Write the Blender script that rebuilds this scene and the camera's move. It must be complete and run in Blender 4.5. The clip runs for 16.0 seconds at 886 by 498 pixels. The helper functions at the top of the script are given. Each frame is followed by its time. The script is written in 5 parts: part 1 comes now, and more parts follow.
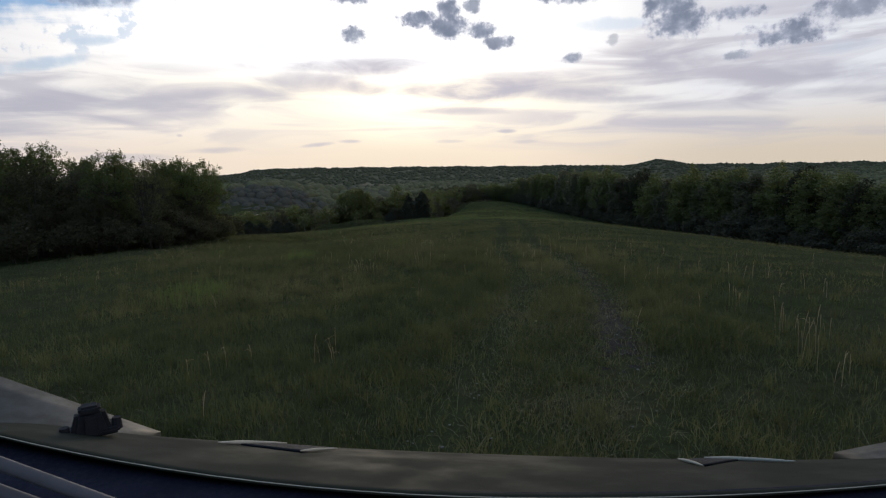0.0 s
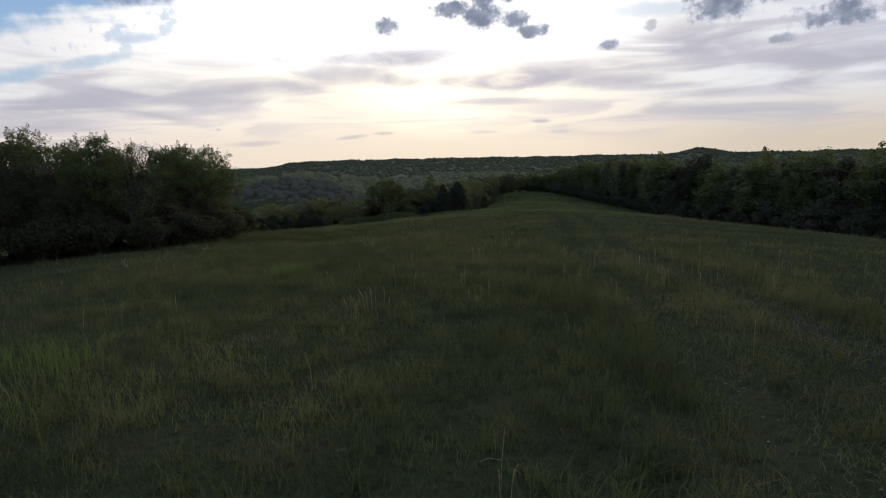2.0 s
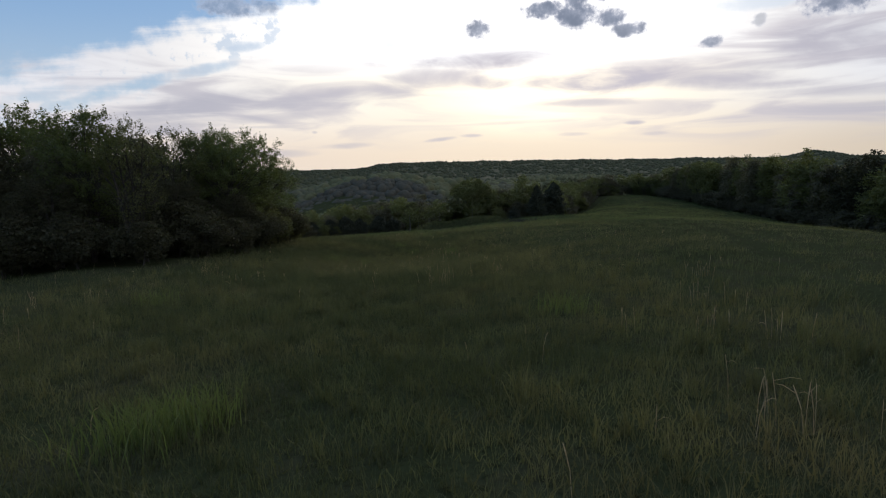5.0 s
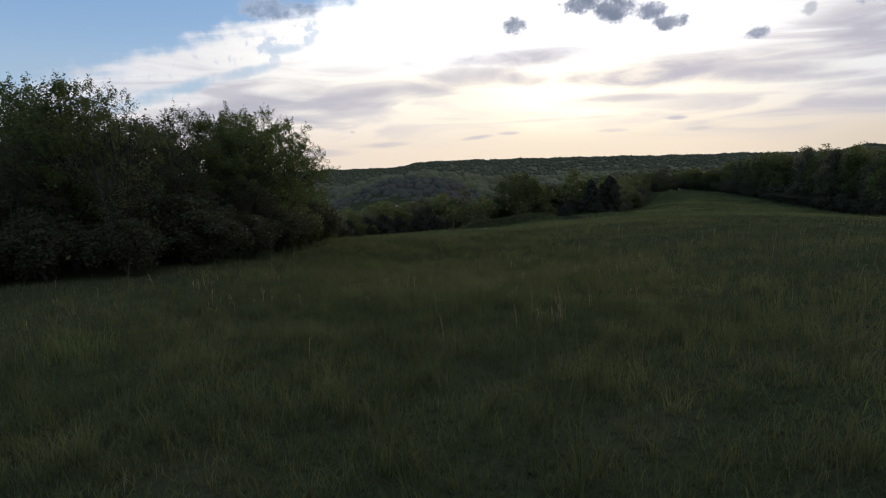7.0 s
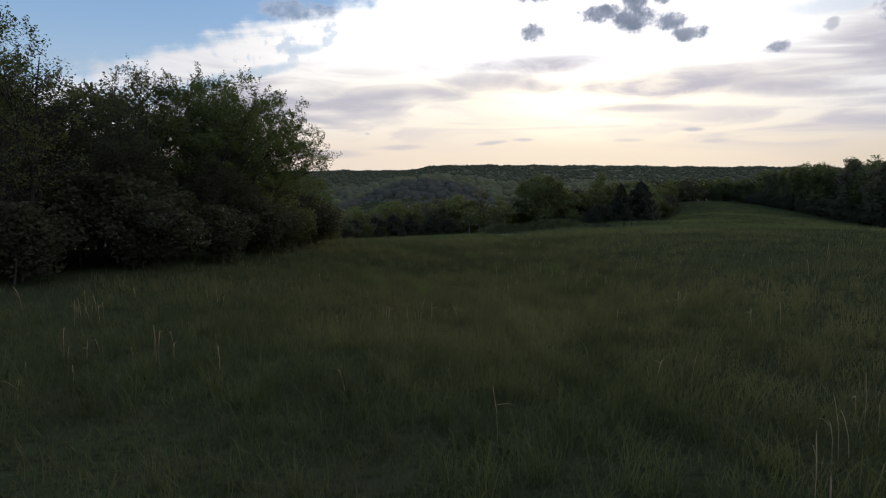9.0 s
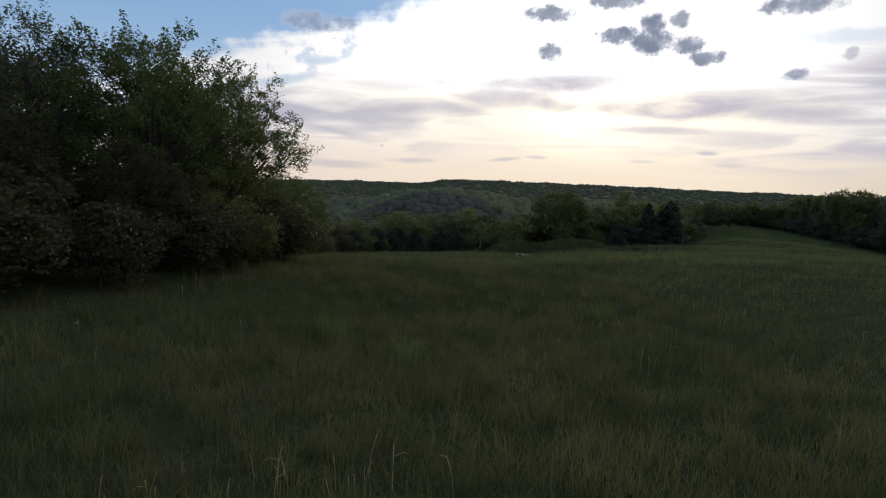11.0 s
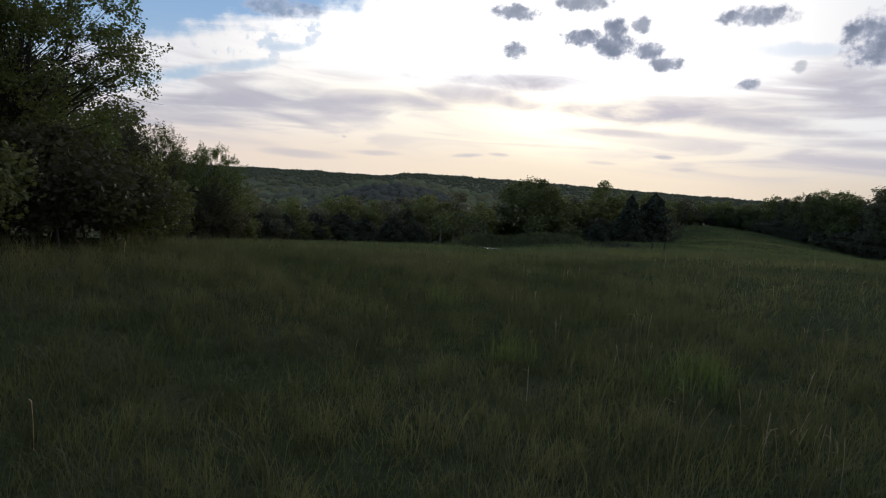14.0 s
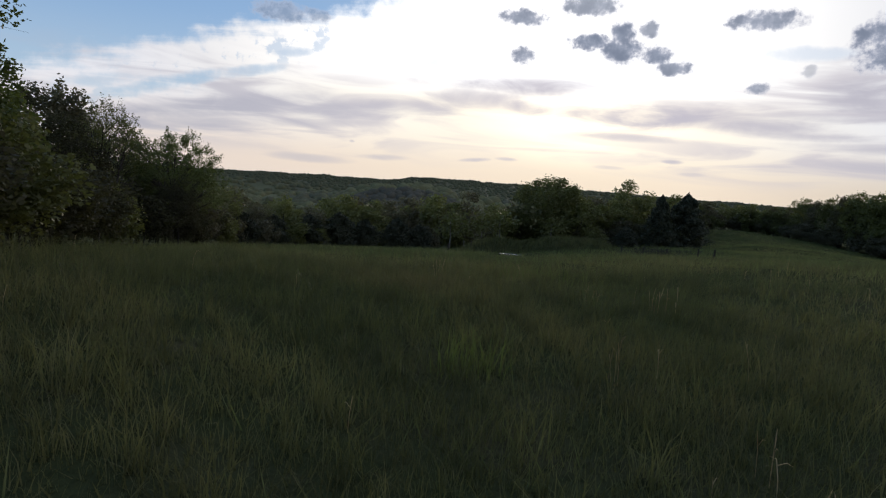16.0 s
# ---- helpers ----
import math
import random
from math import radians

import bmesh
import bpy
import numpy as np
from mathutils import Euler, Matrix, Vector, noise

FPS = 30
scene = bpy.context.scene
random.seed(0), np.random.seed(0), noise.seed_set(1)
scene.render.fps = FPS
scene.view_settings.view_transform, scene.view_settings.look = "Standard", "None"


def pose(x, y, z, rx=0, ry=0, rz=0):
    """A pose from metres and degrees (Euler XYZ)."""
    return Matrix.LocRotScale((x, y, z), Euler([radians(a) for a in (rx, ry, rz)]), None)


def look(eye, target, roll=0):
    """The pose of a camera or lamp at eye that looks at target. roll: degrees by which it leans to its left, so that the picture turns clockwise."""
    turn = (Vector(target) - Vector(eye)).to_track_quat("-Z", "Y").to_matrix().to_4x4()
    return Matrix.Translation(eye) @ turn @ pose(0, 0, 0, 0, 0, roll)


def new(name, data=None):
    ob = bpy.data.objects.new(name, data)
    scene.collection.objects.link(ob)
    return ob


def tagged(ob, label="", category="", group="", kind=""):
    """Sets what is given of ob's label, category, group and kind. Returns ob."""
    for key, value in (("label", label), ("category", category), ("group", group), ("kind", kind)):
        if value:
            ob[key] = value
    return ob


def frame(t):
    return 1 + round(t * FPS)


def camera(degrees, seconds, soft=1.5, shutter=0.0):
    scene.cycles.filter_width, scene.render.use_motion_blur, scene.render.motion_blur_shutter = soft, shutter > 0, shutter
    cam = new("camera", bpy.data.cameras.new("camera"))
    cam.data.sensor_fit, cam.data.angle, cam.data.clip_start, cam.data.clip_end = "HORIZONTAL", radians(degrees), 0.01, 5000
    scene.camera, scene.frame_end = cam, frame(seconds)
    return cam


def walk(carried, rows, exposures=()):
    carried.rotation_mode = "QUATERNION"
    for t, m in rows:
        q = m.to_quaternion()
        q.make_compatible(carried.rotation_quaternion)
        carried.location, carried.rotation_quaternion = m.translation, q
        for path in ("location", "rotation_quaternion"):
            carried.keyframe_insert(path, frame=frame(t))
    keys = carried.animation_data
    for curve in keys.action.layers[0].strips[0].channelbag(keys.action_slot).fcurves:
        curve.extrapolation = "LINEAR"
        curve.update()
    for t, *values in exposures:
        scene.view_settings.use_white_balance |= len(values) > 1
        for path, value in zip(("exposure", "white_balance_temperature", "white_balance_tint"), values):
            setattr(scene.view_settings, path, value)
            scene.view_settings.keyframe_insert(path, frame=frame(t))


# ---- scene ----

# ---------------------------------------------------------------- camera
cam = camera(76.2, 16.0, soft=1.2)
ROWS = [
    (0.0, -0.06, -1.50, 0.14, -16.14, -7.49, -0.94),
    (0.5, 0.32, 0.33, 0.14, -15.15, -8.37, -1.37),
    (1.0, 0.67, 2.13, 0.09, -14.08, -8.80, -1.69),
    (1.5, 1.05, 3.89, -0.11, -13.32, -8.92, -1.60),
    (2.0, 1.40, 5.67, -0.28, -12.68, -8.29, -1.50),
    (2.5, 1.77, 7.48, -0.41, -11.97, -8.13, -1.31),
    (3.0, 2.04, 9.35, -0.57, -11.09, -7.82, -1.10),
    (3.5, 2.36, 11.26, -0.75, -9.49, -7.51, -1.48),
    (4.0, 2.59, 13.11, -0.83, -7.88, -7.51, -1.64),
    (4.5, 2.75, 14.91, -0.86, -6.18, -7.76, -1.29),
    (5.0, 2.82, 16.62, -0.89, -4.05, -7.89, -1.05),
    (7.5, 1.92, 24.03, -1.60, -0.10, -7.97, -1.54),
    (8.0, 1.82, 25.47, -1.72, 0.14, -7.91, -1.26),
    (8.5, 1.74, 26.91, -1.90, 0.34, -7.87, -0.46),
    (9.0, 1.67, 28.42, -2.09, 0.76, -7.55, 0.29),
    (9.5, 1.62, 29.94, -2.15, 1.27, -7.15, 1.22),
    (10.0, 1.61, 31.49, -2.17, 1.83, -6.78, 2.31),
    (12.5, 2.08, 38.58, -3.10, 1.62, -5.82, 2.76),
    (13.0, 2.07, 40.15, -3.26, 0.31, -6.19, 3.13),
    (13.5, 2.09, 41.61, -3.42, -1.15, -6.39, 3.89),
    (14.0, 2.13, 42.96, -3.60, -2.32, -6.48, 4.60),
    (14.5, 2.19, 44.34, -3.78, -2.41, -6.12, 3.94),
    (15.0, 2.18, 45.67, -3.90, -2.40, -6.12, 4.47),
    (15.5, 2.15, 46.91, -4.00, -2.08, -6.09, 4.66),
    (16.0, 2.11, 48.11, -4.11, -1.56, -6.10, 4.68),
]


def eye_pose(x, y, z, yaw, pitch, roll):
    """Yaw to the left from +y, pitch up, roll so that the picture turns clockwise."""
    return Matrix.Translation((x, y, z)) @ pose(0, 0, 0, 0, 0, yaw) @ pose(0, 0, 0, 90 + pitch) @ pose(0, 0, 0, 0, 0, roll)


walk(cam, [(r[0], eye_pose(*r[1:])) for r in ROWS])

# ---------------------------------------------------------------- world and sun
SUN_AZ, SUN_EL = -13.9, 8.5          # degrees left of +y, and up


def node(tree, kind, **inputs):
    n = tree.nodes.new(kind)
    for k, v in inputs.items():
        if k.startswith("i") and k[1:].isdigit():
            sock = n.inputs[int(k[1:])]
            if isinstance(v, bpy.types.NodeSocket):
                tree.links.new(v, sock)
            else:
                sock.default_value = v
        elif k == "operation":
            n.operation = v
        elif k == "use_clamp":
            n.use_clamp = v
        elif k == "interpolation_type":
            n.interpolation_type = v
        elif k == "data_type":
            n.data_type = v
        elif k == "blend_type":
            n.blend_type = v
        elif k == "sky_type":
            n.sky_type = v
        elif k == "sun_disc":
            n.sun_disc = v
        elif k == "sun_elevation":
            n.sun_elevation = v
        elif k == "sun_rotation":
            n.sun_rotation = v
    return n


def math_node(tree, op, a, b=0.0, clamp=False):
    return node(tree, "ShaderNodeMath", operation=op, use_clamp=clamp, i0=a, i1=b).outputs[0]


def ramp(tree, value, lo, hi, out_lo=0.0, out_hi=1.0):
    n = node(tree, "ShaderNodeMapRange", interpolation_type="SMOOTHSTEP", i0=value, i1=lo, i2=hi, i3=out_lo, i4=out_hi)
    return n.outputs[0]


def blend(tree, f, a, b, mode="MIX"):
    n = node(tree, "ShaderNodeMix", data_type="RGBA", blend_type=mode)
    for sock, v in ((n.inputs[0], f), (n.inputs[6], a), (n.inputs[7], b)):
        if isinstance(v, bpy.types.NodeSocket):
            tree.links.new(v, sock)
        elif isinstance(v, (int, float)):
            sock.default_value = v
        else:
            sock.default_value = (*v[:3], 1.0)
    return n.outputs[2]


def noise_node(tree, vec, scale, detail=6.0, rough=0.55, distort=0.0):
    return node(tree, "ShaderNodeTexNoise", i0=vec, i2=scale, i3=detail, i4=rough, i8=distort).outputs[0]


world = bpy.data.worlds.new("evening_sky")
scene.world = world
world.use_nodes = True
wt = world.node_tree
wt.nodes.clear()
direction = node(wt, "ShaderNodeTexCoord").outputs["Generated"]
sep = node(wt, "ShaderNodeSeparateXYZ", i0=direction)
dx, dy, dz = sep.outputs
azimuth = math_node(wt, "MULTIPLY", math_node(wt, "ARCTAN2", dx, dy), 57.2958)     # to the right of +y
elev = math_node(wt, "MULTIPLY", math_node(wt, "ARCSINE", dz), 57.2958)
# clear sky
sky = node(wt, "ShaderNodeTexSky", sky_type="NISHITA", sun_disc=False, sun_elevation=radians(SUN_EL), sun_rotation=radians(-SUN_AZ))
clear = blend(wt, 1.0, sky.outputs[0], (0.085, 0.10, 0.12), "MULTIPLY")
# places on the cloud sheet
up = math_node(wt, "ADD", math_node(wt, "MAXIMUM", dz, 0.0), 0.06)
sheet = node(wt, "ShaderNodeCombineXYZ", i0=math_node(wt, "DIVIDE", dx, up), i1=math_node(wt, "DIVIDE", dy, up), i2=0.0).outputs[0]
streak_map = node(wt, "ShaderNodeMapping", i0=sheet, i2=(0, 0, radians(-24)), i3=(0.34, 1.25, 1.0)).outputs[0]
streaks = noise_node(wt, streak_map, 1.0, 8.0, 0.58, 0.6)
broad = noise_node(wt, sheet, 0.42, 4.0, 0.5, 0.4)
angles = node(wt, "ShaderNodeCombineXYZ", i0=azimuth, i1=elev, i2=0.0).outputs[0]
ragged = noise_node(wt, angles, 0.55, 6.0, 0.6)
ragged_fine = noise_node(wt, angles, 1.7, 5.0, 0.6)
# how near the sun
away = math_node(wt, "SUBTRACT", azimuth, -SUN_AZ)
low = math_node(wt, "SUBTRACT", elev, SUN_EL)
spread = math_node(wt, "SQRT", math_node(wt, "ADD", math_node(wt, "POWER", math_node(wt, "DIVIDE", away, 36.0), 2.0),
                                         math_node(wt, "POWER", math_node(wt, "DIVIDE", low, 15.0), 2.0)))
glow = ramp(wt, spread, 1.35, 0.05)
core = ramp(wt, spread, 0.42, 0.0)
# thin bright veil
veil = blend(wt, ramp(wt, elev, 1.0, 8.0), (0.80, 0.69, 0.62), (0.80, 0.81, 0.87))
veil = blend(wt, glow, veil, blend(wt, ramp(wt, elev, 1.0, 7.0), (1.0, 0.84, 0.64), (1.16, 1.06, 0.88)))
veil = blend(wt, core, veil, (1.7, 1.5, 1.14))
top_white = math_node(wt, "MULTIPLY", ramp(wt, elev, 8.0, 11.0), ramp(wt, math_node(wt, "ABSOLUTE", math_node(wt, "SUBTRACT", azimuth, 10.0)), 34.0, 14.0))
veil = blend(wt, top_white, veil, (1.25, 1.24, 1.24))
veil = blend(wt, ramp(wt, azimuth, 22.0, 46.0, 0.0, 0.9), veil, blend(wt, ramp(wt, elev, 1.0, 8.0), (0.66, 0.57, 0.46), (0.80, 0.82, 0.88)))
# unseen sky aside and behind, raised to brighten surfaces that face the camera
around = ramp(wt, math_node(wt, "ABSOLUTE", away), 60.0, 130.0)
veil = blend(wt, around, veil, (0.66, 0.69, 0.76))
veil = blend(wt, ramp(wt, math_node(wt, "ABSOLUTE", away), 125.0, 175.0), veil, (1.35, 1.31, 1.28))
high = ramp(wt, elev, 19.0, 45.0)
veil = blend(wt, high, veil, (0.42, 0.46, 0.54))
# open blue above a slanting edge of cloud
slant = math_node(wt, "ADD", elev, math_node(wt, "MULTIPLY", azimuth, -0.38))
hole = ramp(wt, math_node(wt, "ADD", slant, math_node(wt, "MULTIPLY", math_node(wt, "ADD", math_node(wt, "SUBTRACT", streaks, 0.5), math_node(wt, "MULTIPLY", math_node(wt, "SUBTRACT", ragged, 0.5), 0.5)), 7.0)), 18.9, 21.4)
hole = math_node(wt, "MULTIPLY", hole, ramp(wt, azimuth, 12.0, -8.0))
wisps = math_node(wt, "MULTIPLY", ramp(wt, ragged, 0.52, 0.62), math_node(wt, "MULTIPLY", ramp(wt, math_node(wt, "ABSOLUTE", math_node(wt, "SUBTRACT", slant, 17.5)), 2.6, 0.6), ramp(wt, azimuth, -6.0, -13.0)))
hole = math_node(wt, "MAXIMUM", hole, math_node(wt, "MULTIPLY", wisps, 0.55))
hole = math_node(wt, "MAXIMUM", hole, math_node(wt, "MULTIPLY", ramp(wt, elev, 11.0, 15.0), ramp(wt, azimuth, 40.0, 56.0, 0.0, 0.35)))
# gaps of blue in the veil: right of +y, up, half width, half height, strength
for ca, ce, hw, hh, rise, strength in ((-14.4, 11.5, 2.0, 0.55, 0.15, 0.65), (-25.5, 7.1, 6.5, 0.8, 0.33, 0.95), (-18.2, 9.3, 3.4, 0.6, 0.28, 0.7), (0.3, 12.1, 4.0, 0.6, 0.12, 0.35), (-30.5, 6.6, 4.0, 0.7, 0.2, 0.7), (50.5, 9.7, 3.0, 0.6, 0.0, 0.5), (32.4, 13.4, 3.4, 0.6, -0.05, 0.4)):
    u = math_node(wt, "DIVIDE", math_node(wt, "SUBTRACT", azimuth, ca), hw)
    v = math_node(wt, "DIVIDE", math_node(wt, "SUBTRACT", math_node(wt, "SUBTRACT", elev, ce), math_node(wt, "MULTIPLY", math_node(wt, "SUBTRACT", azimuth, ca), rise)), hh)
    q = math_node(wt, "ADD", math_node(wt, "MULTIPLY", u, u), math_node(wt, "MULTIPLY", v, v))
    lump = math_node(wt, "ADD", math_node(wt, "SUBTRACT", 1.0, q), math_node(wt, "ADD", math_node(wt, "MULTIPLY", math_node(wt, "SUBTRACT", ragged, 0.5), 2.2), math_node(wt, "MULTIPLY", math_node(wt, "SUBTRACT", streaks, 0.5), 3.0)))
    hole = math_node(wt, "MAXIMUM", hole, math_node(wt, "MULTIPLY", ramp(wt, lump, -0.4, 1.2), strength))
blue = blend(wt, 0.8, clear, blend(wt, ramp(wt, elev, 6.0, 16.0), (0.42, 0.57, 0.76), (0.25, 0.43, 0.72)))
sky_col = blend(wt, hole, veil, blue)
# fine streaks in the veil
stretched = node(wt, "ShaderNodeMapping", i0=angles, i2=(0, 0, radians(3)), i3=(0.085, 0.52, 1.0)).outputs[0]
fibres = noise_node(wt, stretched, 1.0, 5.0, 0.5, 0.9)
billow = noise_node(wt, node(wt, "ShaderNodeMapping", i0=angles, i3=(0.16, 0.5, 1.0)).outputs[0], 1.0, 6.0, 0.6, 0.8)
grey = blend(wt, glow, (0.46, 0.46, 0.54), (0.66, 0.61, 0.66))
streak_band = math_node(wt, "MULTIPLY", ramp(wt, elev, 1.2, 4.5), ramp(wt, math_node(wt, "SUBTRACT", elev, math_node(wt, "MULTIPLY", ramp(wt, azimuth, 22.0, 44.0), 4.0)), 12.0, 8.5))
open_share = math_node(wt, "SUBTRACT", 1.0, math_node(wt, "MULTIPLY", hole, 0.85))
cover = math_node(wt, "MULTIPLY", ramp(wt, fibres, 0.40, 0.64), streak_band)
edge_side = ramp(wt, math_node(wt, "ABSOLUTE", math_node(wt, "SUBTRACT", azimuth, 8.0)), 6.0, 26.0, 0.35, 0.8)
sky_col = blend(wt, math_node(wt, "MULTIPLY", math_node(wt, "MULTIPLY", cover, edge_side), open_share), sky_col, grey)
# soft bands: right of +y, up, half width, half height (degrees), rise, strength
BANDS = [
    (6.8, 10.4, 8.2, 0.85, 0.01, 1.0), (3.5, 9.2, 5.0, 1.1, 0.05, 0.8), (8.6, 8.5, 3.2, 0.7, -0.12, 0.85), (-19.5, 6.0, 9.5, 1.2, 0.2, 0.9), (-8.5, 6.9, 8.0, 1.0, 0.1, 0.85),
    (-1.5, 7.7, 5.0, 0.8, 0.08, 0.75), (-22.5, 4.2, 8.0, 0.9, 0.1, 0.65), (-12.0, 5.3, 6.0, 0.5, 0.1, 0.55), (20.5, 8.1, 10.0, 1.15, 0.0, 1.0), (28.5, 7.6, 8.0, 0.95, -0.03, 0.95), (37.5, 10.0, 4.2, 1.5, 0.05, 1.0), (38.0, 10.2, 3.4, 1.2, 0.0, 1.0),
    (32.0, 6.9, 7.0, 0.6, -0.05, 0.85), (18.5, 6.2, 4.4, 0.38, -0.03, 0.7), (22.5, 9.4, 5.0, 0.4, -0.02, 0.35), (38.0, 5.9, 8.0, 0.5, -0.04, 0.6), (41.0, 4.4, 8.0, 0.4, -0.02, 0.5), (34.5, 8.3, 6.0, 0.5, -0.04, 0.7), (46.5, 8.0, 7.0, 1.0, -0.05, 0.85),
    (48.5, 6.2, 6.0, 0.5, -0.04, 0.6), (-12.3, 1.9, 4.0, 0.4, 0.0, 0.5), (-5.3, 2.6, 2.4, 0.3, 0.03, 0.6), (4.1, 3.1, 1.6, 0.22, 0.1, 0.85),
]
SPECKS = [(7.1, 3.4, 1.2, 0.2, 0.0, 0.85), (22.7, 4.15, 0.9, 0.2, 0.0, 0.85), (-8.3, 3.9, 0.3, 0.16, 0.0, 0.7), (17.0, 3.3, 1.6, 0.2, 0.0, 0.45), (-12.7, 4.4, 3.4, 0.16, 0.02, 0.5), (24.5, 3.1, 1.2, 0.18, 0.0, 0.4), (12.5, 4.6, 6.0, 0.22, 0.02, 0.4)]
total = 0.0
wavy = math_node(wt, "ADD", math_node(wt, "MULTIPLY", math_node(wt, "SUBTRACT", billow, 0.5), 2.2), math_node(wt, "MULTIPLY", math_node(wt, "SUBTRACT", fibres, 0.5), 1.8))
for ca, ce, hw, hh, rise, strength in BANDS + SPECKS:
    side = math_node(wt, "SUBTRACT", azimuth, ca)
    u = math_node(wt, "DIVIDE", side, hw)
    v = math_node(wt, "DIVIDE", math_node(wt, "SUBTRACT", math_node(wt, "SUBTRACT", elev, ce), math_node(wt, "MULTIPLY", side, rise)), hh)
    q = math_node(wt, "ADD", math_node(wt, "MULTIPLY", u, u), math_node(wt, "MULTIPLY", v, v))
    lump = math_node(wt, "ADD", math_node(wt, "SUBTRACT", 1.0, q), wavy)
    total = math_node(wt, "MAXIMUM", total, math_node(wt, "MULTIPLY", ramp(wt, lump, -0.6, 1.4), strength))
sky_col = blend(wt, math_node(wt, "MULTIPLY", total, open_share), sky_col, blend(wt, glow, (0.43, 0.44, 0.52), (0.58, 0.55, 0.62)))
# small dark heaps: right of +y, up, half width, half height (degrees), strength
HEAPS = [
    (-15.3, 14.9, 3.0, 0.9, 0.6), (-12.4, 15.0, 1.4, 0.6, 0.5), (7.9, 13.2, 1.1, 0.9, 0.95), (14.2, 14.7, 2.0, 0.8, 1.0), (17.0, 14.0, 2.4, 1.1, 1.0), (17.0, 15.4, 1.2, 1.2, 1.0), (19.4, 15.8, 1.0, 0.7, 0.9),
    (20.3, 13.6, 1.7, 0.9, 1.0), (21.9, 12.5, 1.6, 0.65, 0.95), (28.8, 10.7, 0.9, 0.6, 0.9), (38.4, 13.0, 2.8, 1.4, 1.0), (42.8, 13.3, 2.4, 0.6, 0.95), (37.6, 14.6, 2.4, 1.5, 1.0),
    (46.9, 11.2, 3.4, 1.1, 1.0), (51.2, 12.5, 3.6, 1.1, 0.9), (7.6, 16.6, 2.4, 0.75, 0.95), (13.9, 17.8, 2.8, 0.9, 0.9), (28.8, 16.2, 3.0, 0.9, 0.95),
    (43.2, 9.8, 1.3, 0.45, 0.7), (32.6, 12.1, 0.6, 0.5, 0.5),
]
total, body = 0.0, 0.0
warp = math_node(wt, "MULTIPLY", math_node(wt, "SUBTRACT", ragged, 0.5), 3.8)
warp = math_node(wt, "ADD", warp, math_node(wt, "MULTIPLY", math_node(wt, "SUBTRACT", ragged_fine, 0.5), 1.8))
for ca, ce, hw, hh, strength in HEAPS:
    u = math_node(wt, "DIVIDE", math_node(wt, "SUBTRACT", azimuth, ca), hw)
    v = math_node(wt, "DIVIDE", math_node(wt, "SUBTRACT", elev, ce), hh)
    q = math_node(wt, "ADD", math_node(wt, "MULTIPLY", u, u), math_node(wt, "MULTIPLY", v, v))
    lump = math_node(wt, "ADD", math_node(wt, "SUBTRACT", 1.0, q), warp)
    total = math_node(wt, "MAXIMUM", total, math_node(wt, "MULTIPLY", ramp(wt, lump, -0.35, 0.65), strength))
    body = math_node(wt, "MAXIMUM", body, ramp(wt, lump, 0.0, 1.0))
dark = blend(wt, body, (0.52, 0.54, 0.64), blend(wt, ramp(wt, ragged, 0.35, 0.68), (0.33, 0.37, 0.47), (0.21, 0.245, 0.33)))
sky_col = blend(wt, total, sky_col, dark)
# below the horizon
sky_col = blend(wt, ramp(wt, elev, -0.3, -2.0), sky_col, (0.03, 0.035, 0.03))
back = node(wt, "ShaderNodeBackground", i0=sky_col, i1=1.0)
out = node(wt, "ShaderNodeOutputWorld")
wt.links.new(back.outputs[0], out.inputs[0])

lamp = bpy.data.lights.new("sun", "SUN")
lamp.energy, lamp.angle, lamp.color = 0.6, radians(14), (1.0, 0.86, 0.68)
sun = new("sun", lamp)
sun_way = Vector((math.sin(radians(-SUN_AZ)) * math.cos(radians(SUN_EL)), math.cos(radians(SUN_AZ)) * math.cos(radians(SUN_EL)), math.sin(radians(SUN_EL))))
sun.matrix_world = look(sun_way * 300, (0, 0, 0))

# ---------------------------------------------------------------- materials


def surface(name, rough=0.8, metal=0.0, specular=0.3):
    m = bpy.data.materials.new(name)
    m.use_nodes = True
    t = m.node_tree
    b = t.nodes["Principled BSDF"]
    b.inputs["Roughness"].default_value = rough
    b.inputs["Metallic"].default_value = metal
    b.inputs["Specular IOR Level"].default_value = specular
    return m, t, b


def bump(tree, shader, height, strength=0.4, distance=0.02):
    n = node(tree, "ShaderNodeBump", i0=strength, i1=distance)
    tree.links.new(height, n.inputs["Height"])
    tree.links.new(n.outputs[0], shader.inputs["Normal"])


def place(tree):
    return node(tree, "ShaderNodeNewGeometry").outputs["Position"]


def ground_material():
    m, t, b = surface("meadow_ground", 1.0, 0, 0.0)
    p = place(t)
    big = noise_node(t, p, 0.11, 4, 0.55)
    mid = noise_node(t, p, 0.8, 5, 0.6)
    fine = noise_node(t, p, 9.0, 4, 0.65)
    col = blend(t, ramp(t, big, 0.35, 0.65), (0.040, 0.046, 0.021), (0.050, 0.056, 0.026))
    col = blend(t, ramp(t, mid, 0.42, 0.72), col, (0.060, 0.056, 0.031))
    col = blend(t, ramp(t, fine, 0.45, 0.75), col, (0.024, 0.027, 0.013))
    t.links.new(col, b.inputs[0])
    bump(t, b, fine, 0.8, 0.08)
    return m


